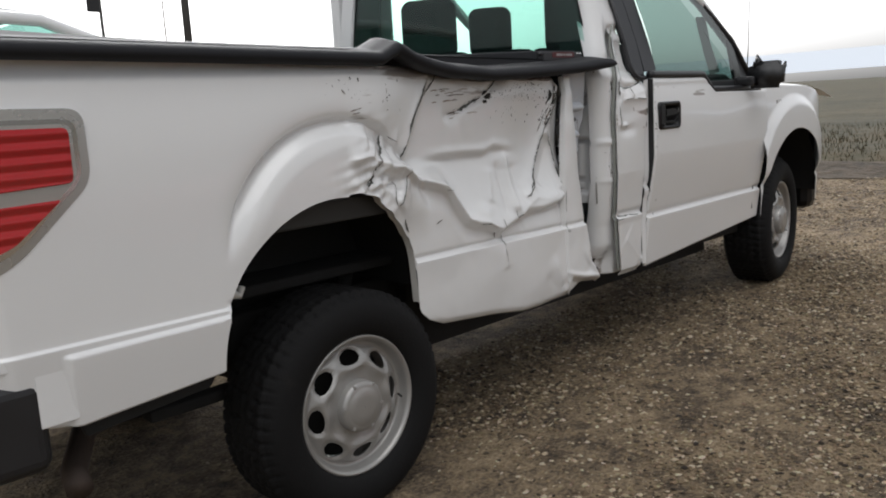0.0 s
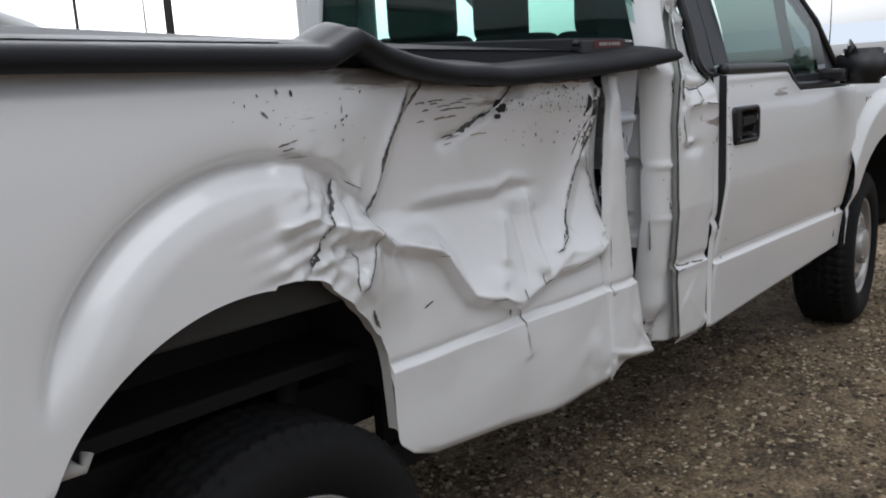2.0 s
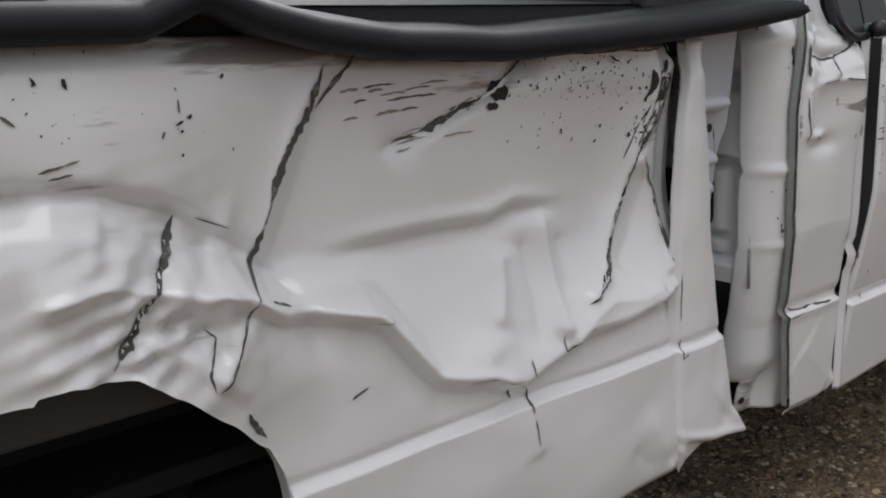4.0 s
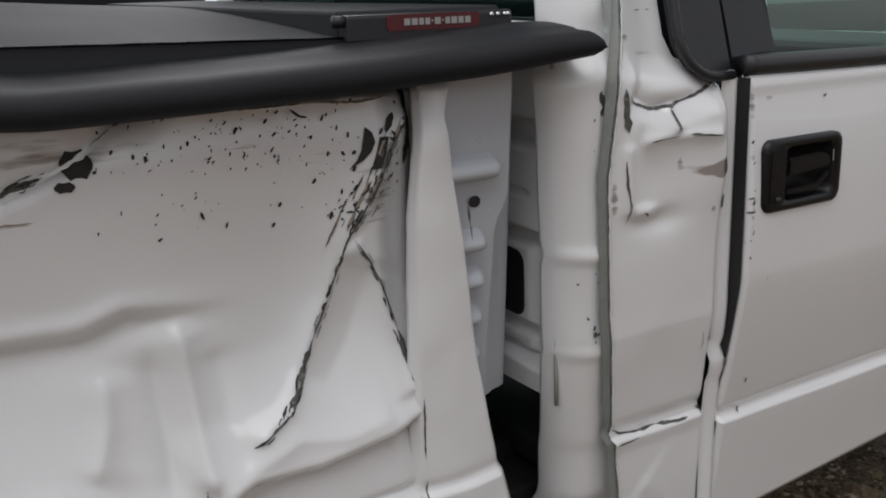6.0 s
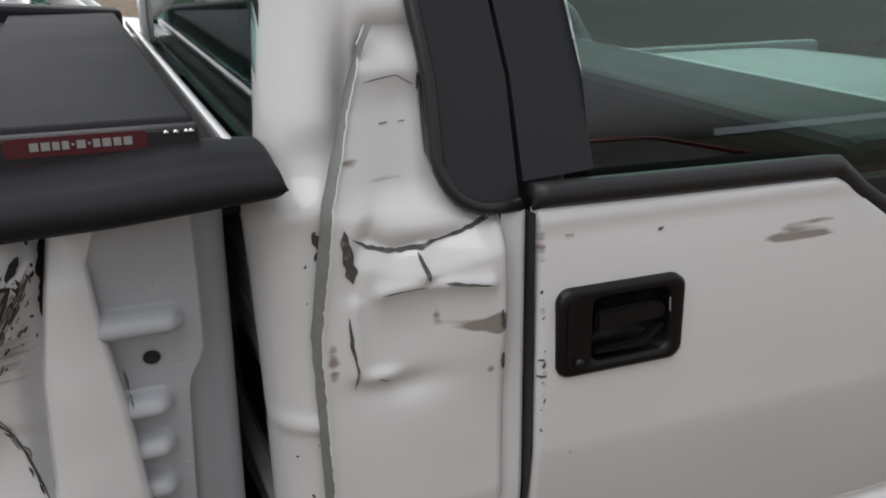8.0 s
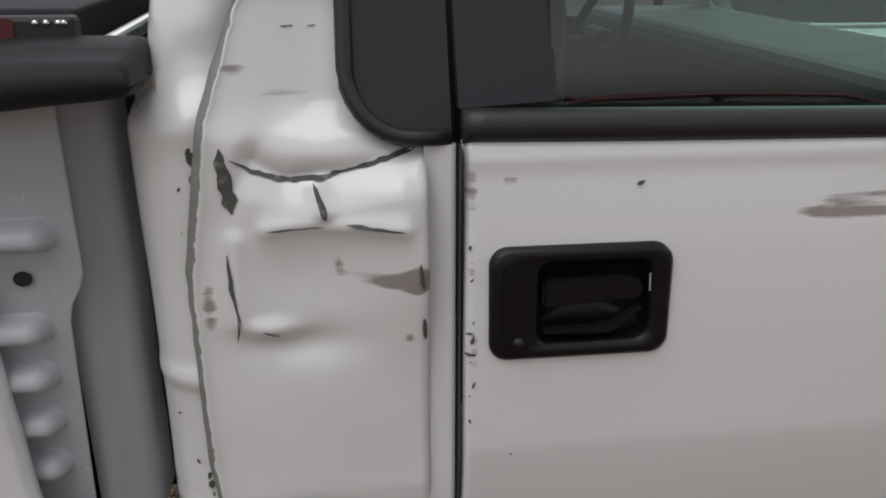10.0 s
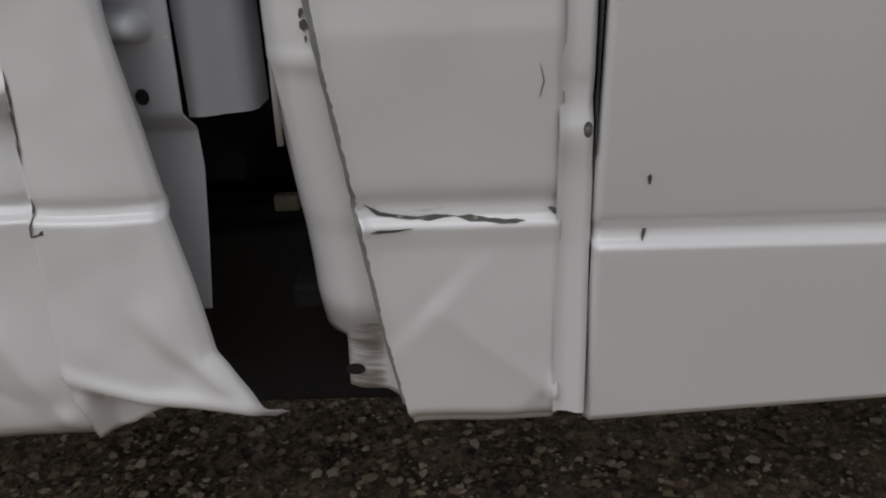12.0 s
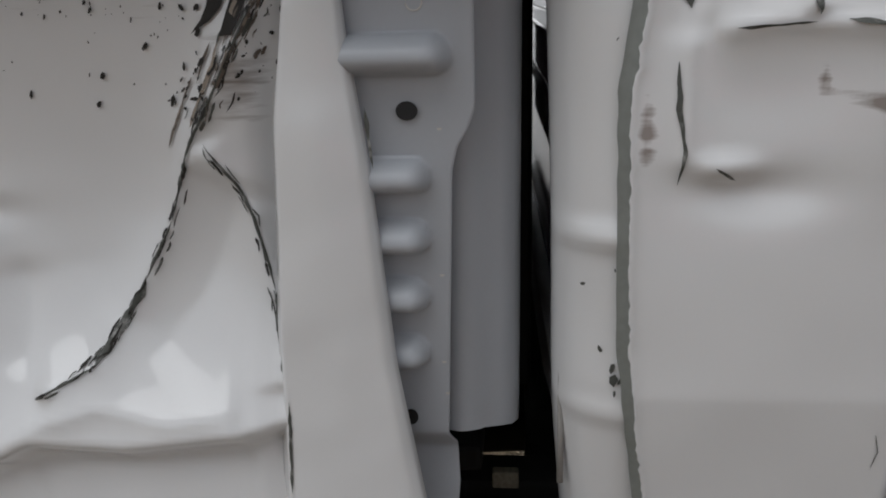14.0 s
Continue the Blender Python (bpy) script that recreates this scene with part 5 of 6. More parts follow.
WX = WX - 0.016 * smooth_step(0.945, 0.935, WZ) * smooth_step(0.905, 0.915, WZ) * smooth_step(0.19, 0.20, WY) - 0.012 * smooth_step(1.45, 1.47, WZ)
back_wall = grid("back_wall", WX, WY, WZ, WHITE_CLEAN, truck, "white stamped back wall of the cab", flip=True)
slab("vent_opening", rounded(0.36, 1.043, 0.145, 0.066, 0.025), 0.004, SEAL, back_wall, "black rubber air vent", axis="x", at=1.6085, bevel=0.001)
tube("seam_sealer", [(1.596, 0.100, z) for z in np.linspace(0.845, 1.49, 10)], 0.004, material("grey_sealer", (0.33, 0.32, 0.30), 0.7), back_wall, sides=6)
slab("glass_surround", [(0.13, 1.49), (1.87, 1.49), (1.74, 2.01), (0.26, 2.01)], 0.008, GLASS_DARK, truck, "dark tinted rear window", axis="x", at=1.615, bevel=0).visible_shadow = False
for pts in ([(0.125, 1.485), (0.30, 1.485), (0.335, 2.01), (0.25, 2.01)], [(1.875, 1.485), (1.55, 1.485), (1.50, 2.01), (1.75, 2.01)], [(0.125, 1.485), (1.875, 1.485), (1.865, 1.56), (0.135, 1.56)], [(0.235, 1.97), (1.765, 1.97), (1.755, 2.015), (0.245, 2.015)]):
    slab("window_border", pts, 0.004, SEAL, truck, axis="x", at=1.626, bevel=0)
for yy in (1.80,):
    slab("rear_pillar", [(yy - 0.02, 1.47), (yy + 0.09, 1.47), (yy + 0.17 if yy < 1 else yy - 0.02, 2.04), (yy + 0.06 if yy < 1 else yy - 0.12, 2.04)], 0.02, WHITE_CLEAN, truck, axis="x", at=1.598, bevel=0.006)

# cabin
for yy in (0.49, 1.56):
    seat = block("seat", (1.98, yy - 0.28, 0.95), (2.14, yy + 0.28, 1.60), CLOTH, truck, "dark grey cloth seat", bevel=0.05, segments=4)
    hr = block("headrest", (1.98, yy - 0.19, 1.56), (2.14, yy + 0.19, 1.92), CLOTH, seat, bevel=0.068, segments=6)
    for o in (-0.06, 0.06):
        tube("headrest_post", [(2.06, yy + o, 1.58), (2.06, yy + o, 1.68)], 0.007, CHROME, seat, sides=8)
    block("seat_cushion", (2.05, yy - 0.27, 0.85), (2.55, yy + 0.27, 1.0), CLOTH, seat, bevel=0.05)
mid = block("seat", (1.98, 0.80, 0.95), (2.14, 1.20, 1.60), CLOTH, truck, "dark grey cloth middle seat", bevel=0.05, segments=4)
block("headrest", (2.00, 0.95, 1.56), (2.12, 1.22, 1.84), CLOTH, mid, bevel=0.058, segments=6)
block("dashboard", (2.66, 0.12, 0.95), (3.12, 1.86, 1.435), DASH, truck, "dark plastic dashboard", bevel=0.06, segments=4)
block("cab_floor", (1.66, 0.12, 0.62), (3.05, 1.90, 0.68), DASH, truck)
block("door_lining", (2.0, 0.05, 0.75), (3.05, 0.07, 1.40), DASH, door)
block("far_door_lining", (1.66, 1.87, 0.75), (3.05, 1.92, 1.40), DASH, truck)
wheel_pts = [(2.58 + 0.07 * math.sin(a), 1.42 + 0.185 * math.cos(a), 1.36 + 0.17 * math.sin(a)) for a in np.linspace(0, 6.283, 33)]
steer = tube("steering_wheel", wheel_pts, 0.014, DASH, truck, "dark steering wheel", sides=10)
block("steering_hub", (2.57, 1.34, 1.31), (2.62, 1.50, 1.41), DASH, steer, bevel=0.02)
for a in (0.0, 3.14, 4.71):
    tube("spoke", [(2.59, 1.42, 1.36), (2.58 + 0.07 * math.sin(a), 1.42 + 0.18 * math.cos(a), 1.36 + 0.165 * math.sin(a))], 0.012, DASH, steer, sides=8)
sheet = slab("window_sticker", [(2.72, 1.75), (2.84, 1.76), (2.90, 1.62), (3.02, 1.45), (2.90, 1.43), (2.82, 1.56)], 0.001, PAPER, door, "white price sheet hung inside the window", at=0.17, bevel=0)
tube("antenna", [(3.36, 0.16, 1.35), (3.385, 0.16, 1.60), (3.43, 0.165, 2.25)], [0.006, 0.0025, 0.0018], BLACK, truck, "thin black whip antenna", sides=6)
tube("antenna_base", [(3.36, 0.16, 1.345), (3.36, 0.16, 1.375)], [0.018, 0.010], BLACK, truck, sides=10)


# ---- wheels ----
def ring_grid(name, profile, segs, mat, parent, label="", keep=None, shape=None):
    """A turned part: profile of (radius, depth) about an axis along y."""
    a = np.linspace(0, 2 * math.pi, segs, endpoint=False)
    r, d = np.array([p[0] for p in profile]), np.array([p[1] for p in profile])
    R, D = np.tile(r[:, None], (1, segs)), np.tile(d[:, None], (1, segs))
    A = np.tile(a[None], (len(profile), 1))
    if shape:
        R, D = shape(R, D, A)
    return grid(name, R * np.cos(A), D, R * np.sin(A), mat, parent, label, close=True, keep=keep)


def build_wheel(parent, at, turn=0.0, size=1.0, name="wheel"):
    hub = new(name)
    hub.parent = parent
    hub.matrix_basis = pose(*at, 0, turn, 0) @ Matrix.Scale(size, 4)
    tagged(hub, "silver steel wheel with a worn all-terrain tyre")
    tp = [(0.232, 0.015), (0.240, -0.004), (0.262, -0.020), (0.300, -0.027), (0.335, -0.022), (0.360, -0.008), (0.374, 0.012), (0.3765, 0.016)] + \
         [(0.388, 0.02 + 0.0085 * k) for k in range(24)] + [(0.374, 0.222), (0.350, 0.240), (0.300, 0.255), (0.240, 0.235)]

    def tread(R, D, A):
        zig = 0.006 * np.sign(np.sin(A * 40)) + 0.004 * np.sin(A * 80)
        w = D + zig
        groove = sum(np.exp(-(((w - g) / 0.0045) ** 2)) for g in (0.055, 0.098, 0.140, 0.182))
        cross = (np.sin(A * 58 + 22 * D) > 0.80) * ((np.abs(D - 0.12) > 0.045) | (np.sin(A * 29) > 0.3))
        on = (D > 0.0) & (D < 0.225) & (R > 0.371)
        return R - on * (0.009 * np.clip(groove, 0, 1) + 0.008 * cross), D

    ring_grid("tyre", tp, 360, RUBBER, hub, "black all-terrain tyre with blocky tread", shape=tread)
    rp = [(0.234, 0.018), (0.237, 0.002), (0.231, -0.003), (0.224, 0.004), (0.219, 0.024), (0.212, 0.038), (0.203, 0.040), (0.196, 0.034), (0.188, 0.026), (0.180, 0.020), (0.170, 0.012), (0.158, 0.006),
          (0.146, 0.003), (0.134, 0.004), (0.122, 0.008), (0.110, 0.012), (0.100, 0.014), (0.05, 0.014)]
    rr_ = np.concatenate([np.linspace(0.237, 0.205, 14), np.linspace(0.2035, 0.128, 46), np.linspace(0.122, 0.05, 5)])
    order = sorted(rp[2:], key=lambda p: p[0])
    rp = rp[:2] + [(float(r), float(np.interp(r, [p[0] for p in order], [p[1] for p in order]))) for r in rr_[1:]]
    segs = 320
    ang = np.linspace(0, 2 * math.pi, segs, endpoint=False)
    local = ((ang / (2 * math.pi) * 8) % 1.0 - 0.5) / 8 * 2 * math.pi
    keep = np.ones((len(rp) - 1, segs), bool)
    for i in range(len(rp) - 1):
        r = (rp[i][0] + rp[i + 1][0]) / 2
        keep[i] = ~(((local + math.pi / segs) * r / 0.041) ** 2 + ((r - 0.168) / 0.024) ** 2 < 1.0)

    def dish(R, D, A):
        l8 = (((A / (2 * math.pi) * 8) % 1.0) - 0.5) / 8 * 2 * math.pi
        q = np.sqrt((l8 * R / 0.041) ** 2 + ((R - 0.168) / 0.024) ** 2)
        near = np.exp(-(((q - 1.0) / 0.28) ** 2)) * (R > 0.12) * (R < 0.21)
        snap = np.where((q > 0.75) & (q < 1.25) & (R > 0.140) & (R < 0.196), 1.0, 0.0)
        return R + snap * (R - 0.168) * (1 / np.maximum(q, 0.3) - 1) * 0.5, D + 0.010 * near + 0.004 * np.cos(A * 8) * (R > 0.12) * (R < 0.20)

    rim = ring_grid("rim", rp, segs, STEEL, hub, "silver steel rim with eight round openings", keep=keep, shape=dish)
    thick(rim, 0.004, 0)
    ring_grid("barrel", [(0.216, 0.03), (0.205, 0.10), (0.20, 0.22)], 64, STEEL, hub)
    ring_grid("brake_disc", [(0.19, 0.10), (0.02, 0.10)], 48, UNDER, hub)
    ring_grid("hub_cap", [(0.088, 0.016), (0.087, -0.012), (0.082, -0.020), (0.070, -0.023), (0.062, -0.024), (0.058, -0.027), (0.03, -0.028), (0.001, -0.028)], 64, STEEL, hub, "round silver hub cap")
    tube("valve", [(0.19, 0.02, 0.04), (0.185, -0.002, 0.035)], 0.004, SEAL, hub, sides=8)
    for k in range(6):
        a = 6.283 * k / 6 + 0.2
        block("cap_clip", (0.080 * math.cos(a) - 0.006, -0.023, 0.080 * math.sin(a) - 0.006), (0.080 * math.cos(a) + 0.006, -0.012, 0.080 * math.sin(a) + 0.006), STEEL, hub, bevel=0.002)
    return hub


def copy_wheel(src, m):
    """The same wheel again under the truck."""
    ob = copy_thing(src, m)
    ob.parent = truck
    return ob


rear = build_wheel(truck, (0.020, 0.062, 0.326), 18, 1.06)
copy_wheel(rear, pose(3.687, 0.075, 0.478, 0, 40, 8))
copy_wheel(rear, pose(0.0, 1.90, 0.326, 0, 0, 180))
copy_wheel(rear, pose(3.687, 1.90, 0.478, 0, 0, 180))
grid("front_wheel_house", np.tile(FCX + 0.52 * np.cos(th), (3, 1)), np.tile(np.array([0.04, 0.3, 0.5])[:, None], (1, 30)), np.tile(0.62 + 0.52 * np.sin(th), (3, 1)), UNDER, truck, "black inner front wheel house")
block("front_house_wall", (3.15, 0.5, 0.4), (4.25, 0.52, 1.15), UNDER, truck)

# ---- underbody ----
for yy in (0.42, 1.50):
    block("frame_rail", (-1.0, yy, 0.50), (4.3, yy + 0.09, 0.66), UNDER, truck, bevel=0.01)
tube("rear_axle", [(0.0, 0.25, 0.33), (0.0, 1.75, 0.33)], 0.05, UNDER, truck)
tube("driveshaft", [(0.1, 1.0, 0.35), (2.2, 1.0, 0.50)], 0.045, UNDER, truck)
block("fuel_tank", (0.75, 1.05, 0.42), (1.9, 1.45, 0.72), UNDER, truck, bevel=0.04)
block("leaf_spring", (-0.62, 0.33, 0.40), (0.62, 0.40, 0.44), UNDER, truck)
tube("shock_absorber", [(0.10, 0.32, 0.36), (0.28, 0.40, 0.75)], 0.03, UNDER, truck)
block("cab_sill", (1.70, 0.16, 0.46), (3.25, 0.30, 0.60), UNDER, truck)
block("bed_crossbar", (1.10, 0.22, 0.60), (1.20, 1.8, 0.70), UNDER, truck)
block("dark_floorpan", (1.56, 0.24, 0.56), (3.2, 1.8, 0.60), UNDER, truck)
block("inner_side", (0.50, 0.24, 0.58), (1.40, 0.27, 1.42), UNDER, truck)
tube("exhaust_pipe", [(-0.55, 0.55, 0.45), (-0.80, 0.42, 0.42), (-0.91, 0.25, 0.37), (-0.93, 0.17, 0.345)], 0.038, RUST, truck, "rusty exhaust tail pipe", sides=18)
# added block coloured like the bright ground that shows through a hole here
block("bracket", (1.510, 0.405, 0.655), (1.550, 0.425, 0.682), material("speckled_lit_ground", (0.30, 0.26, 0.19), 0.8, vary=0.8, scale=160), truck, "pale speckled block standing for lit ground seen through a hole", bevel=0.003)
tube("wire_clip", [(-0.44, 0.13, 0.80), (-0.41, 0.11, 0.815), (-0.385, 0.12, 0.80), (-0.37, 0.13, 0.825)], [0.012, 0.018, 0.010, 0.014], EDGE_PAINT, truck, sides=7)

# rear lamp, bumper end, skirt edge


def soften(outline, r):
    """The outline with each corner rounded off."""
    out = []
    n = len(outline)
    for k in range(n):
        p, a, b = Vector(outline[k]), Vector(outline[k - 1]), Vector(outline[(k + 1) % n])
        d = min(r, (a - p).length * 0.45, (b - p).length * 0.45)
        s_, e_ = p + (a - p).normalized() * d, p + (b - p).normalized() * d
        out += [tuple(s_ * (1 - t) ** 2 + p * 2 * t * (1 - t) + e_ * t * t) for t in (0, 0.2, 0.4, 0.6, 0.8, 1)]
    return out


def wrapped(name, outline, lift, mat, parent, label="", r=0.03):
    """A lamp piece laid on the bed side, with rounded corners."""
    pts = soften(outline, r)
    return slab(name, pts, 0.03, mat, parent, label, at=0.020 - lift, bevel=0.0025)


lamp = wrapped("tail_lamp", [(-1.16, 1.412), (-0.850, 1.403), (-0.850, 1.215), (-1.05, 1.035), (-1.16, 0.985)], 0.003, SILVER, bed_side, "red and silver tail lamp", 0.045)
wrapped("lamp_bezel", [(-1.16, 1.384), (-0.873, 1.378), (-0.874, 1.222), (-1.05, 1.066), (-1.16, 1.015)], 0.007, CHROME, lamp, "", 0.035)
wrapped("lamp_bowl", [(-1.16, 1.374), (-0.885, 1.368), (-0.886, 1.224), (-1.05, 1.080), (-1.16, 1.030)], 0.0085, SILVER, lamp, "", 0.03)
wrapped("red_lens", [(-1.16, 1.362), (-0.897, 1.356), (-0.899, 1.216), (-1.16, 1.206)], 0.014, RED, lamp, "red ribbed upper lens", 0.018)
wrapped("red_lens", [(-1.16, 1.172), (-0.935, 1.178), (-1.06, 1.078), (-1.16, 1.040)], 0.014, RED, lamp, "red lower lens", 0.012)
bumper = block("rear_bumper", (-1.42, 0.02, 0.48), (-1.03, 1.96, 0.74), BLACK, truck, "black plastic rear bumper end", bevel=0.04, segments=4)
slab("skirt_underside", [(-0.95, 0.575), (-0.52, 0.603), (-0.55, 0.56), (-0.93, 0.53)], 0.02, UNDER, truck, at=0.06, bevel=0.003)
slab("filler_panel", [(-1.16, 0.80), (-0.97, 0.785), (-0.955, 0.60), (-1.06, 0.60), (-1.06, 0.76), (-1.16, 0.77)], 0.01, WHITE_CLEAN, truck, at=0.02, bevel=0.003)

# ---- roll-up bed cover ----
cover = thing("tonneau_cover", "black roll-up bed cover with a bent rail", "bed cover", (0, 0, 0))
rxs = np.concatenate([np.linspace(-1.14, 0.18, 30), np.linspace(0.20, 0.50, 26), np.linspace(0.53, 1.595, 48), [1.602, 1.607, 1.610, 1.613, 1.615]])
base_z = np.interp(rxs, [-1.14, 0.0, 0.20, 0.262, 0.285, 0.36, 0.46, 0.60, 0.80, 1.0, 1.2, 1.4, 1.615], [1.533, 1.507, 1.503, 1.530, 1.540, 1.505, 1.478, 1.455, 1.442, 1.444, 1.452, 1.462, 1.480])
base_y = np.interp(rxs, [-1.14, 0.1, 0.27, 0.45, 0.8, 1.2, 1.615], [0.010, 0.012, 0.018, 0.022, 0.030, 0.018, -0.008])
thin = np.interp(rxs, [-1.14, 1.50, 1.58, 1.602, 1.610, 1.615], [1, 1, 0.86, 0.78, 0.60, 0.05])
prof = [(0.075, 0.000), (0.030, -0.004), (0.006, -0.002), (-0.006, 0.006), (-0.011, 0.018), (-0.008, 0.031), (0.004, 0.041), (0.018, 0.046), (0.050, 0.050), (0.058, 0.054), (0.085, 0.060), (0.120, 0.066), (0.15, 0.064), (0.15, 0.02)]
RXX = np.tile(rxs[None], (len(prof), 1))
RYY = np.stack([base_y + p[0] for p in prof])
RZZ = np.stack([base_z + p[1] * thin + 0.012 * (1 - thin) for p in prof])
RZZ = RZZ + 0.0015 * wobble(RXX, RYY, 0.3, 81) * (RXX > 0.3)
grid("side_rail", RXX, RYY, RZZ, RAIL, cover, "bent black vinyl-covered rail")
mesh_object("rail_groove", [(x, float(np.interp(x, rxs, base_y)) + 0.052 + o, float(np.interp(x, rxs, base_z)) + 0.0535 + 0.002 * o) for x in np.linspace(-1.12, 0.1, 12) for o in (0, 0.005)],
            [(2 * k, 2 * k + 1, 2 * k + 3, 2 * k + 2) for k in range(11)], SEAL, cover)
sl = np.linspace(-1.12, 1.25, 140)
SLX, SLY = np.meshgrid(sl, np.linspace(0.13, 1.86, 8), indexing="xy")
SLZ = 0.045 * (SLY - 0.13) + np.interp(SLX, [-1.2, 0.2, 1.3], [1.585, 1.556, 1.530]) - 0.0012 * np.clip(np.cos(SLX * 2 * math.pi / 0.0905), 0.9, 1) * 5
SLZ = SLZ + 0.06 * (1.5 - SLX) * (SLY - 0.13) / 1.73 + 0.025 * np.sin((SLY - 0.13) / 1.73 * math.pi)
grid("cover_deck", SLX, SLY, SLZ, VINYL, cover, "smooth dark vinyl roll-up deck")
grid("deck_edge", np.stack([SLX[0]] * 2), np.full((2, SLX.shape[1]), 0.135), np.stack([SLZ[0] - 0.003, SLZ[0] * 0 + 1.44]), DECK, cover, "dark grey inner edge of the cover")
block("far_rail", (-1.14, 1.84, 1.50), (1.55, 1.96, 1.575), RAIL, cover, bevel=0.015)
housing = block("roll_housing", (1.235, 0.150, 1.512), (1.528, 1.86, 1.563), DECK, cover, "dark grey roll housing behind the cab", bevel=0.006)
cap = block("end_cap", (1.238, 0.118, 1.514), (1.531, 0.152, 1.557), BLACK, housing, "black plastic end cap", bevel=0.006)
slab("emblem_field", rounded(1.385, 1.543, 0.082, 0.012, 0.006), 0.0012, LOGO_RED, cap, "dark red emblem field", at=0.1165, bevel=0)
xs = 1.332
for wdt in (0.010, 0.010, 0.008, 0.008, 0.003, 0.010, 0.003, 0.008, 0.010, 0.009, 0.010):
    slab("emblem_bar", [(xs, 1.5385), (xs + wdt, 1.5385), (xs + wdt, 1.5485), (xs, 1.5485)] if wdt > 0.004 else [(xs, 1.5425), (xs + wdt, 1.5425), (xs + wdt, 1.5455), (xs, 1.5455)], 0.001, LOGO_GREY, cap, at=0.1150, bevel=0)
    xs += wdt + 0.0028
slab("emblem_stripe", [(1.312, 1.519), (1.50, 1.519), (1.50, 1.523), (1.312, 1.523)], 0.001, LOGO_RED, cap, at=0.1165, bevel=0)
tube("latch_knob", [(1.222, 0.13, 1.548), (1.240, 0.13, 1.548)], 0.009, BLACK, housing, sides=12)
for xx in (1.490, 1.502, 1.515, 1.521):
    tube("screw", [(xx, 0.116, 1.549), (xx, 0.121, 1.549)], 0.0035, CHROME, cap, sides=10)
shear = Matrix(((1, 0, 0, 0), (0, 1, 0, 0), (0, 0.045, 1, -0.006), (0, 0, 0, 1)))
housing.data.transform(shear)
bpy.data.objects["far_rail"].data.transform(Matrix(((1, 0, 0, 0), (0, 1, 0, 0), (-0.06, 0.045, 1, 0.084), (0, 0, 0, 1))))
block("bed_cap", (1.558, 0.11, 1.514), (1.574, 1.90, 1.536), WHITE_CLEAN, truck, "white top edge of the bed front", bevel=0.006)


# the frame has racked: everything across the truck runs slightly back and up towards the far side
rack = Matrix(((1, -0.035, 0, 0.0045), (0, 1, 0, 0), (0, 0.045, 1, -0.0058), (0, 0, 0, 1)))
slide = Matrix(((1, -0.035, 0, 0.0045), (0, 1, 0, 0), (0, 0, 1, 0), (0, 0, 0, 1)))
for ob in [*truck.children_recursive, *cover.children_recursive]:
    if ob.type != "MESH" or ob.parent.name.split(".")[0] == "wheel":
        continue
    kind_name = ob.name.split(".")[0]
    if kind_name in ("back_wall", "vent_opening", "glass_surround", "window_border", "rear_pillar", "far_pillar", "roof", "headlining", "seat", "headrest", "headrest_post", "seat_cushion", "dashboard", "steering_wheel", "steering_hub", "spoke",
                     "windscreen", "hood", "bed_cap", "gap_seal", "bed_front_wall", "bed_far_side", "far_side", "far_door_lining", "tailgate"):
        ob.data.transform(rack)
    elif kind_name in ("cover_deck", "far_rail", "roll_housing"):
        ob.data.transform(slide)


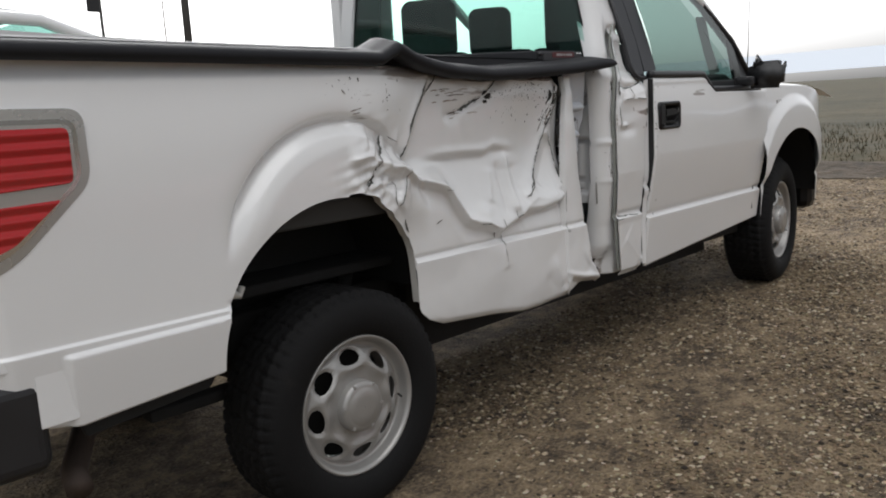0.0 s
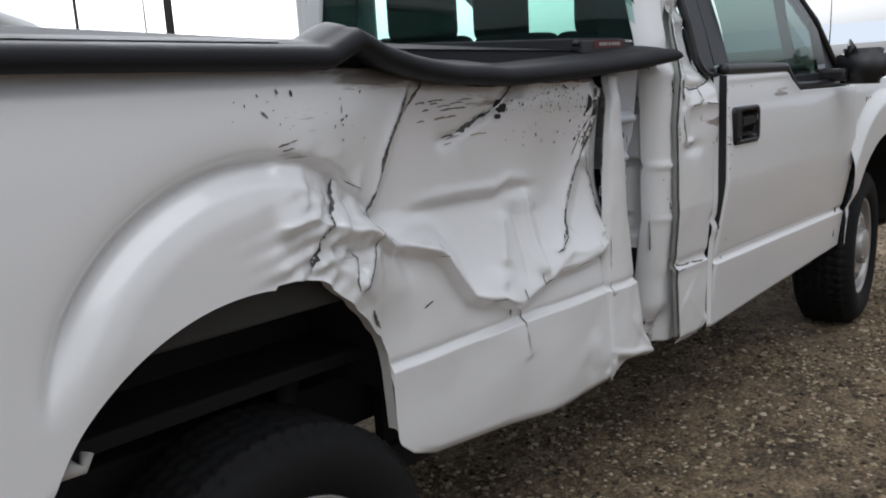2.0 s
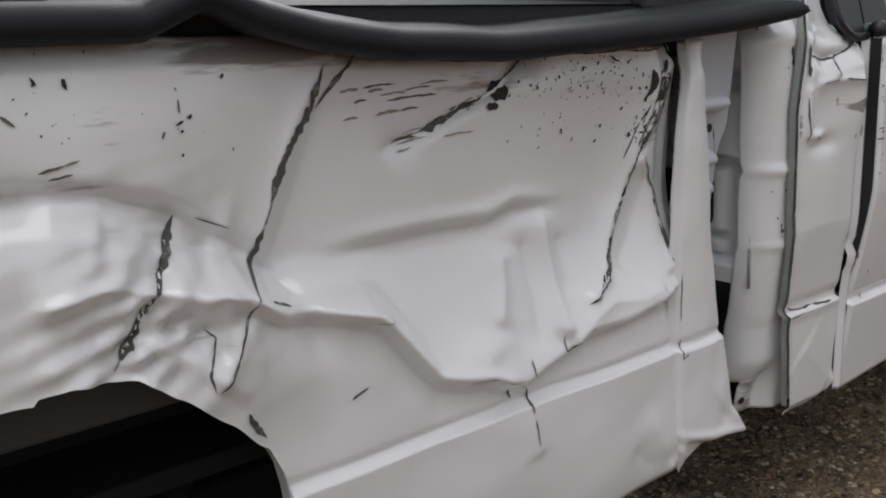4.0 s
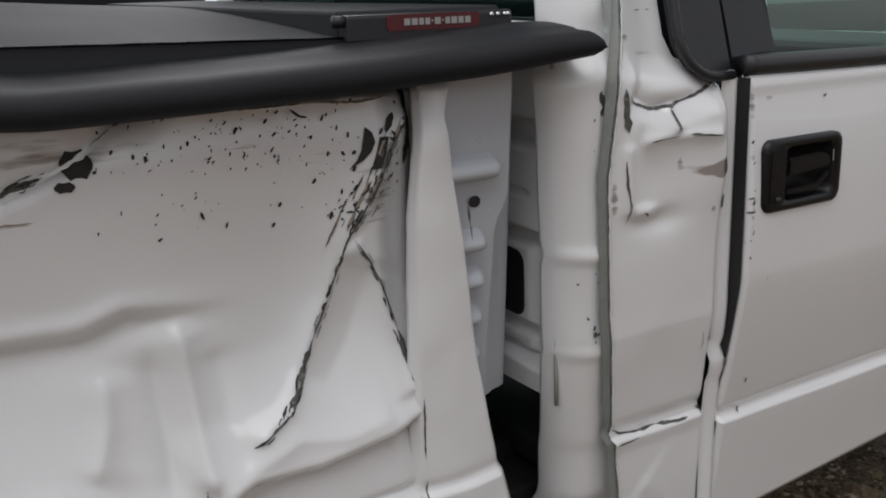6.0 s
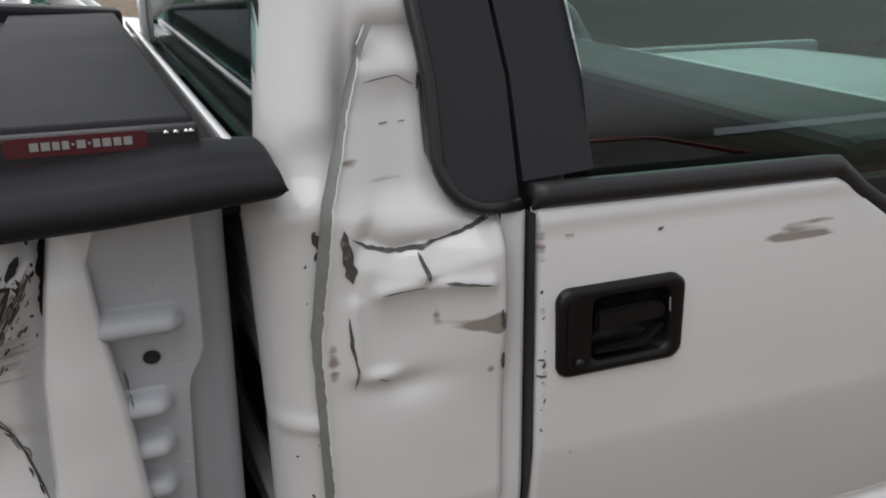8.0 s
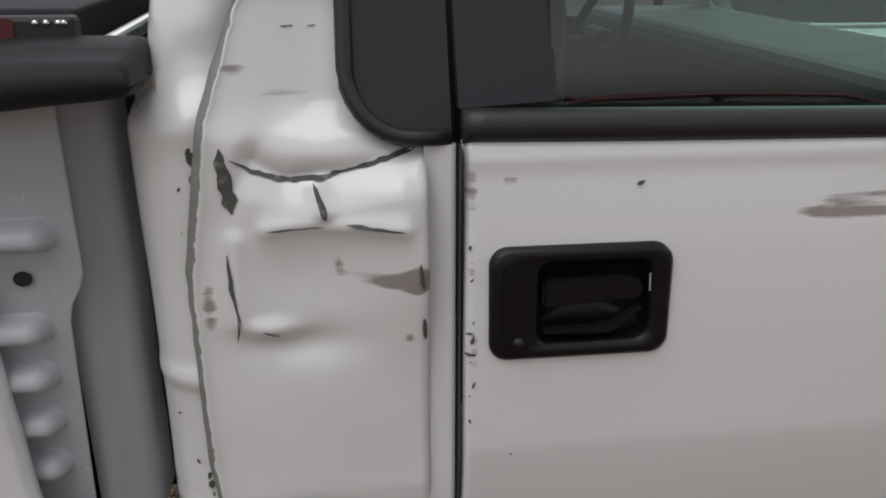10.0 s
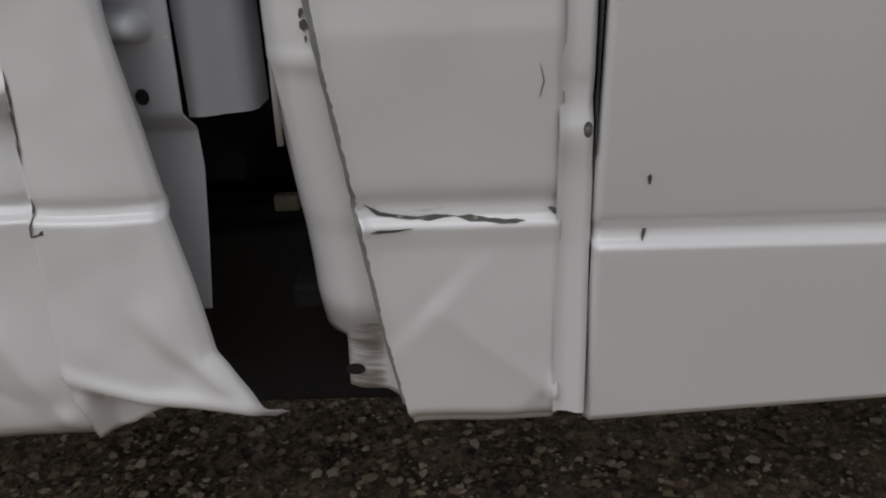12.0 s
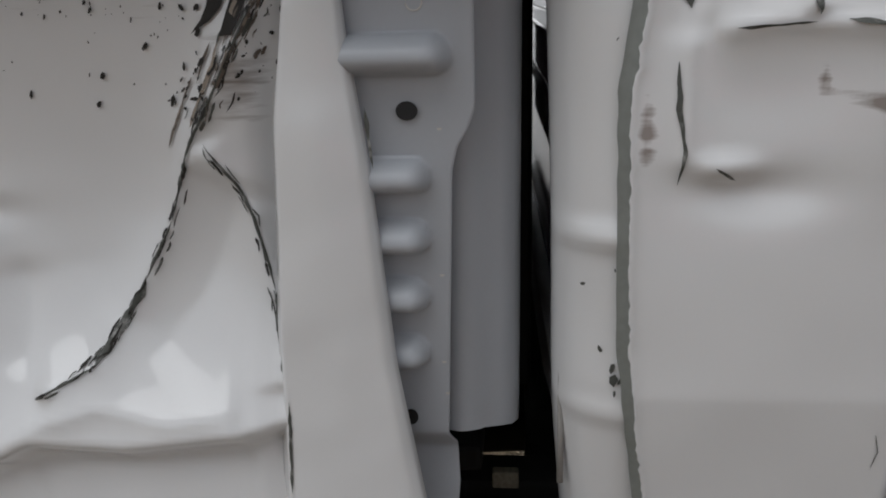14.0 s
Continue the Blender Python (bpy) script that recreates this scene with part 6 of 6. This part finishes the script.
# ---- other vehicles ----
def build_car(name, label, paint, m, length, width, belt, height, nose, front_glass, rear_glass, chrome_mirror):
    """A parked car: lower body, glasshouse with pillars, roof, wheels, mirrors. x runs to its front, from 0 at the nose back to -length."""
    car = thing(name, label, "car")
    n = 26
    u = np.linspace(0, 1, n)
    X = -length * (1 - u)
    topz = np.interp(X, [-length, -length + 0.15, -length * 0.6, -nose, -nose * 0.5, -0.12, 0], [belt - 0.15, belt, belt, belt - 0.03, belt - 0.10, belt - 0.22, belt - 0.5])
    prof = np.array([(0.06, 0.28), (0.0, 0.45), (-0.01, 0.75), (0.03, 1.0)])
    rows = []
    for off, f in prof:
        rows.append((X, off + 0.12 * np.clip((np.abs(u - 0.5) - 0.42) / 0.08, 0, 1) ** 2, 0.28 + (topz - 0.28) * (f - 0.28) / 0.72))
    for f in np.linspace(0.06, 1, 7):
        rows.append((X, 0.05 + (width - 0.10) * f + 0 * X, topz + 0.03 * math.sin(f * math.pi)))
    rows.append((X, width + 0 * X, 0.6 + 0 * X))
    rows.append((X, width - 0.06 + 0 * X, 0.28 + 0 * X))
    grid("body", *[np.stack([r[k] for r in rows]) for k in range(3)], paint, car, "")
    block("body_end", (-0.30, 0.10, 0.28), (-0.02, width - 0.1, belt - 0.42), paint, car, bevel=0.08, segments=4)
    block("body_end", (-length + 0.02, 0.08, 0.28), (-length + 0.2, width - 0.08, belt - 0.1), paint, car, bevel=0.06, segments=4)
    fx0, fx1, rx1, rx0 = -nose, -nose - front_glass, -length + rear_glass + 0.1, -length + 0.1
    inn = 0.17
    roof = grid("roof", *np.array([[[x, y, height + 0.04 * math.sin(math.pi * (y - inn) / (width - 2 * inn)) - 0.06 * (abs(x - (fx1 + rx1) / 2) / abs(fx1 - rx1) * 2) ** 3] for y in np.linspace(inn, width - inn, 10)]
                                   for x in np.linspace(rx1, fx1, 14)]).transpose(2, 0, 1), paint, car)
    thick(roof, 0.04, -1)
    for yb, yt in ((0.05, inn), (width - 0.05, width - inn)):
        line = [(fx0, yb, belt - 0.02), (fx0 - front_glass * 0.5, yb + (yt - yb) * 0.55, belt + (height - belt) * 0.58), (fx1, yt, height - 0.06), ((fx1 + rx1) / 2, yt, height), (rx1, yt, height - 0.06), (rx0, yb, belt)]
        tube("pillar", line, 0.045, paint, car, sides=10)
        mid_x = (fx1 + rx1) / 2
        tube("pillar", [(mid_x, yb, belt), (mid_x, yt, height - 0.03)], 0.035, BLACK, car, sides=8)
        mesh_object("side_window", [(fx0 - 0.02, yb, belt), (fx1, yt, height - 0.05), (rx1, yt, height - 0.05), (rx0, yb, belt)], [(0, 1, 2, 3)], CAR_GLASS, car, smooth=False).visible_shadow = False
        sg = -1 if yb < 1 else 1
        mi = part("mirror", (lambda bm: (bmesh.ops.create_uvsphere(bm, u_segments=20, v_segments=12, radius=1, matrix=pose(fx0 - front_glass * 0.42, yb + sg * 0.14, belt + 0.10) @ Matrix.Diagonal((0.09, 0.12, 0.085, 1))), bm)[1])(bmesh.new()),
                  CHROME if chrome_mirror else BLACK, car, "chrome door mirror" if chrome_mirror else "", smooth=True)
        tube("belt_strip", [(rx0, yb, belt), (fx0, yb, belt)], 0.014, BLACK, car, sides=6)
    mesh_object("windscreen", [(fx0, 0.06, belt - 0.02), (fx0, width - 0.06, belt - 0.02), (fx1, width - inn, height - 0.04), (fx1, inn, height - 0.04)], [(0, 1, 2, 3)], CAR_GLASS, car, smooth=False).visible_shadow = False
    mesh_object("rear_window", [(rx0, 0.06, belt), (rx0, width - 0.06, belt), (rx1, width - inn, height - 0.04), (rx1, inn, height - 0.04)], [(0, 1, 2, 3)], CAR_GLASS, car, smooth=False).visible_shadow = False
    block("cabin", (rx0 + 0.3, 0.12, 0.5), (fx0 - 0.2, width - 0.12, belt - 0.06), DASH, car, bevel=0.05)
    for yy in (0.3, width - 0.75):
        block("seat", (fx1 - 0.95, yy, belt - 0.2), (fx1 - 0.8, yy + 0.45, belt + 0.32), CLOTH, car, bevel=0.05)
    tube("wiper", [(fx0 + 0.02, width * 0.3, belt), (fx0 - 0.12, width * 0.65, belt + 0.05)], 0.008, SEAL, car, sides=6)
    for wx in (-nose * 0.75, -length + 0.95):
        for yy, tn in ((0.03, 0), (width - 0.03, 180)):
            w = copy_thing(rear, pose(wx, yy, 0.385, 0, 0, tn))
            w.parent = car
    car.matrix_basis = m
    return car


build_car("white_suv", "white sport utility vehicle with chrome mirrors parked beside the truck", WHITE_CLEAN, pose(2.65, 3.50, float(ground_z(0.5)) + 0.02), 5.2, 1.98, 1.55, 2.12, 1.22, 0.90, 0.7, True)
build_car("red_car", "dark red car parked across the lot", RED_CAR, pose(1.4, -4.3, float(ground_z(0.5)), 0, 0, 180), 4.8, 1.85, 1.12, 1.72, 1.15, 0.95, 0.8, False)

# ---- poles and sky line ----
pole = thing("utility_pole", "dark wooden utility pole beyond the lot", "pole")
tube("shaft", [(7.60, 14.0, -0.1), (7.60, 14.0, 8.0)], [0.085, 0.075], POST, pole, sides=14)
sign = thing("banner_post", "thin post with a narrow dark banner", "sign")
tube("post", [(5.80, 14.0, -0.1), (5.80, 14.0, 5.6)], 0.03, POST, sign, sides=10)
block("banner", (5.54, 13.98, 3.42), (5.78, 14.02, 4.9), BLACK, sign, "dark narrow banner", bevel=0.01)
# far rod added in place of the white car's antenna
mast = thing("flag_mast", "thin pale upright rod standing in for the white car's antenna", "mast")
tube("mast_tube", [(7.10, 14.0, -0.1), (7.10, 14.0, 8.0)], [0.02, 0.014], SILVER, mast, sides=8)
cl = material("cloud_band", (0.5, 0.55, 0.62), 1.0)
em = cl.node_tree.nodes["Principled BSDF"]
em.inputs["Emission Color"].default_value, em.inputs["Emission Strength"].default_value = (0.80, 0.84, 0.90, 1), 0.80
ca = np.linspace(-0.9, 1.9, 60)
CR = 2600 + 0 * ca
low, high = 22 + 8 * np.sin(ca * 7), 78 + 10 * np.sin(ca * 5 + 1)
grid("cloud_bank", np.stack([CR * np.cos(ca)] * 2), np.stack([CR * np.sin(ca)] * 2), np.stack([low, high]), cl, None).visible_shadow = False
tagged(bpy.data.objects["cloud_bank"], "distant pale blue-grey bank of cloud", "sky", kind="structure")
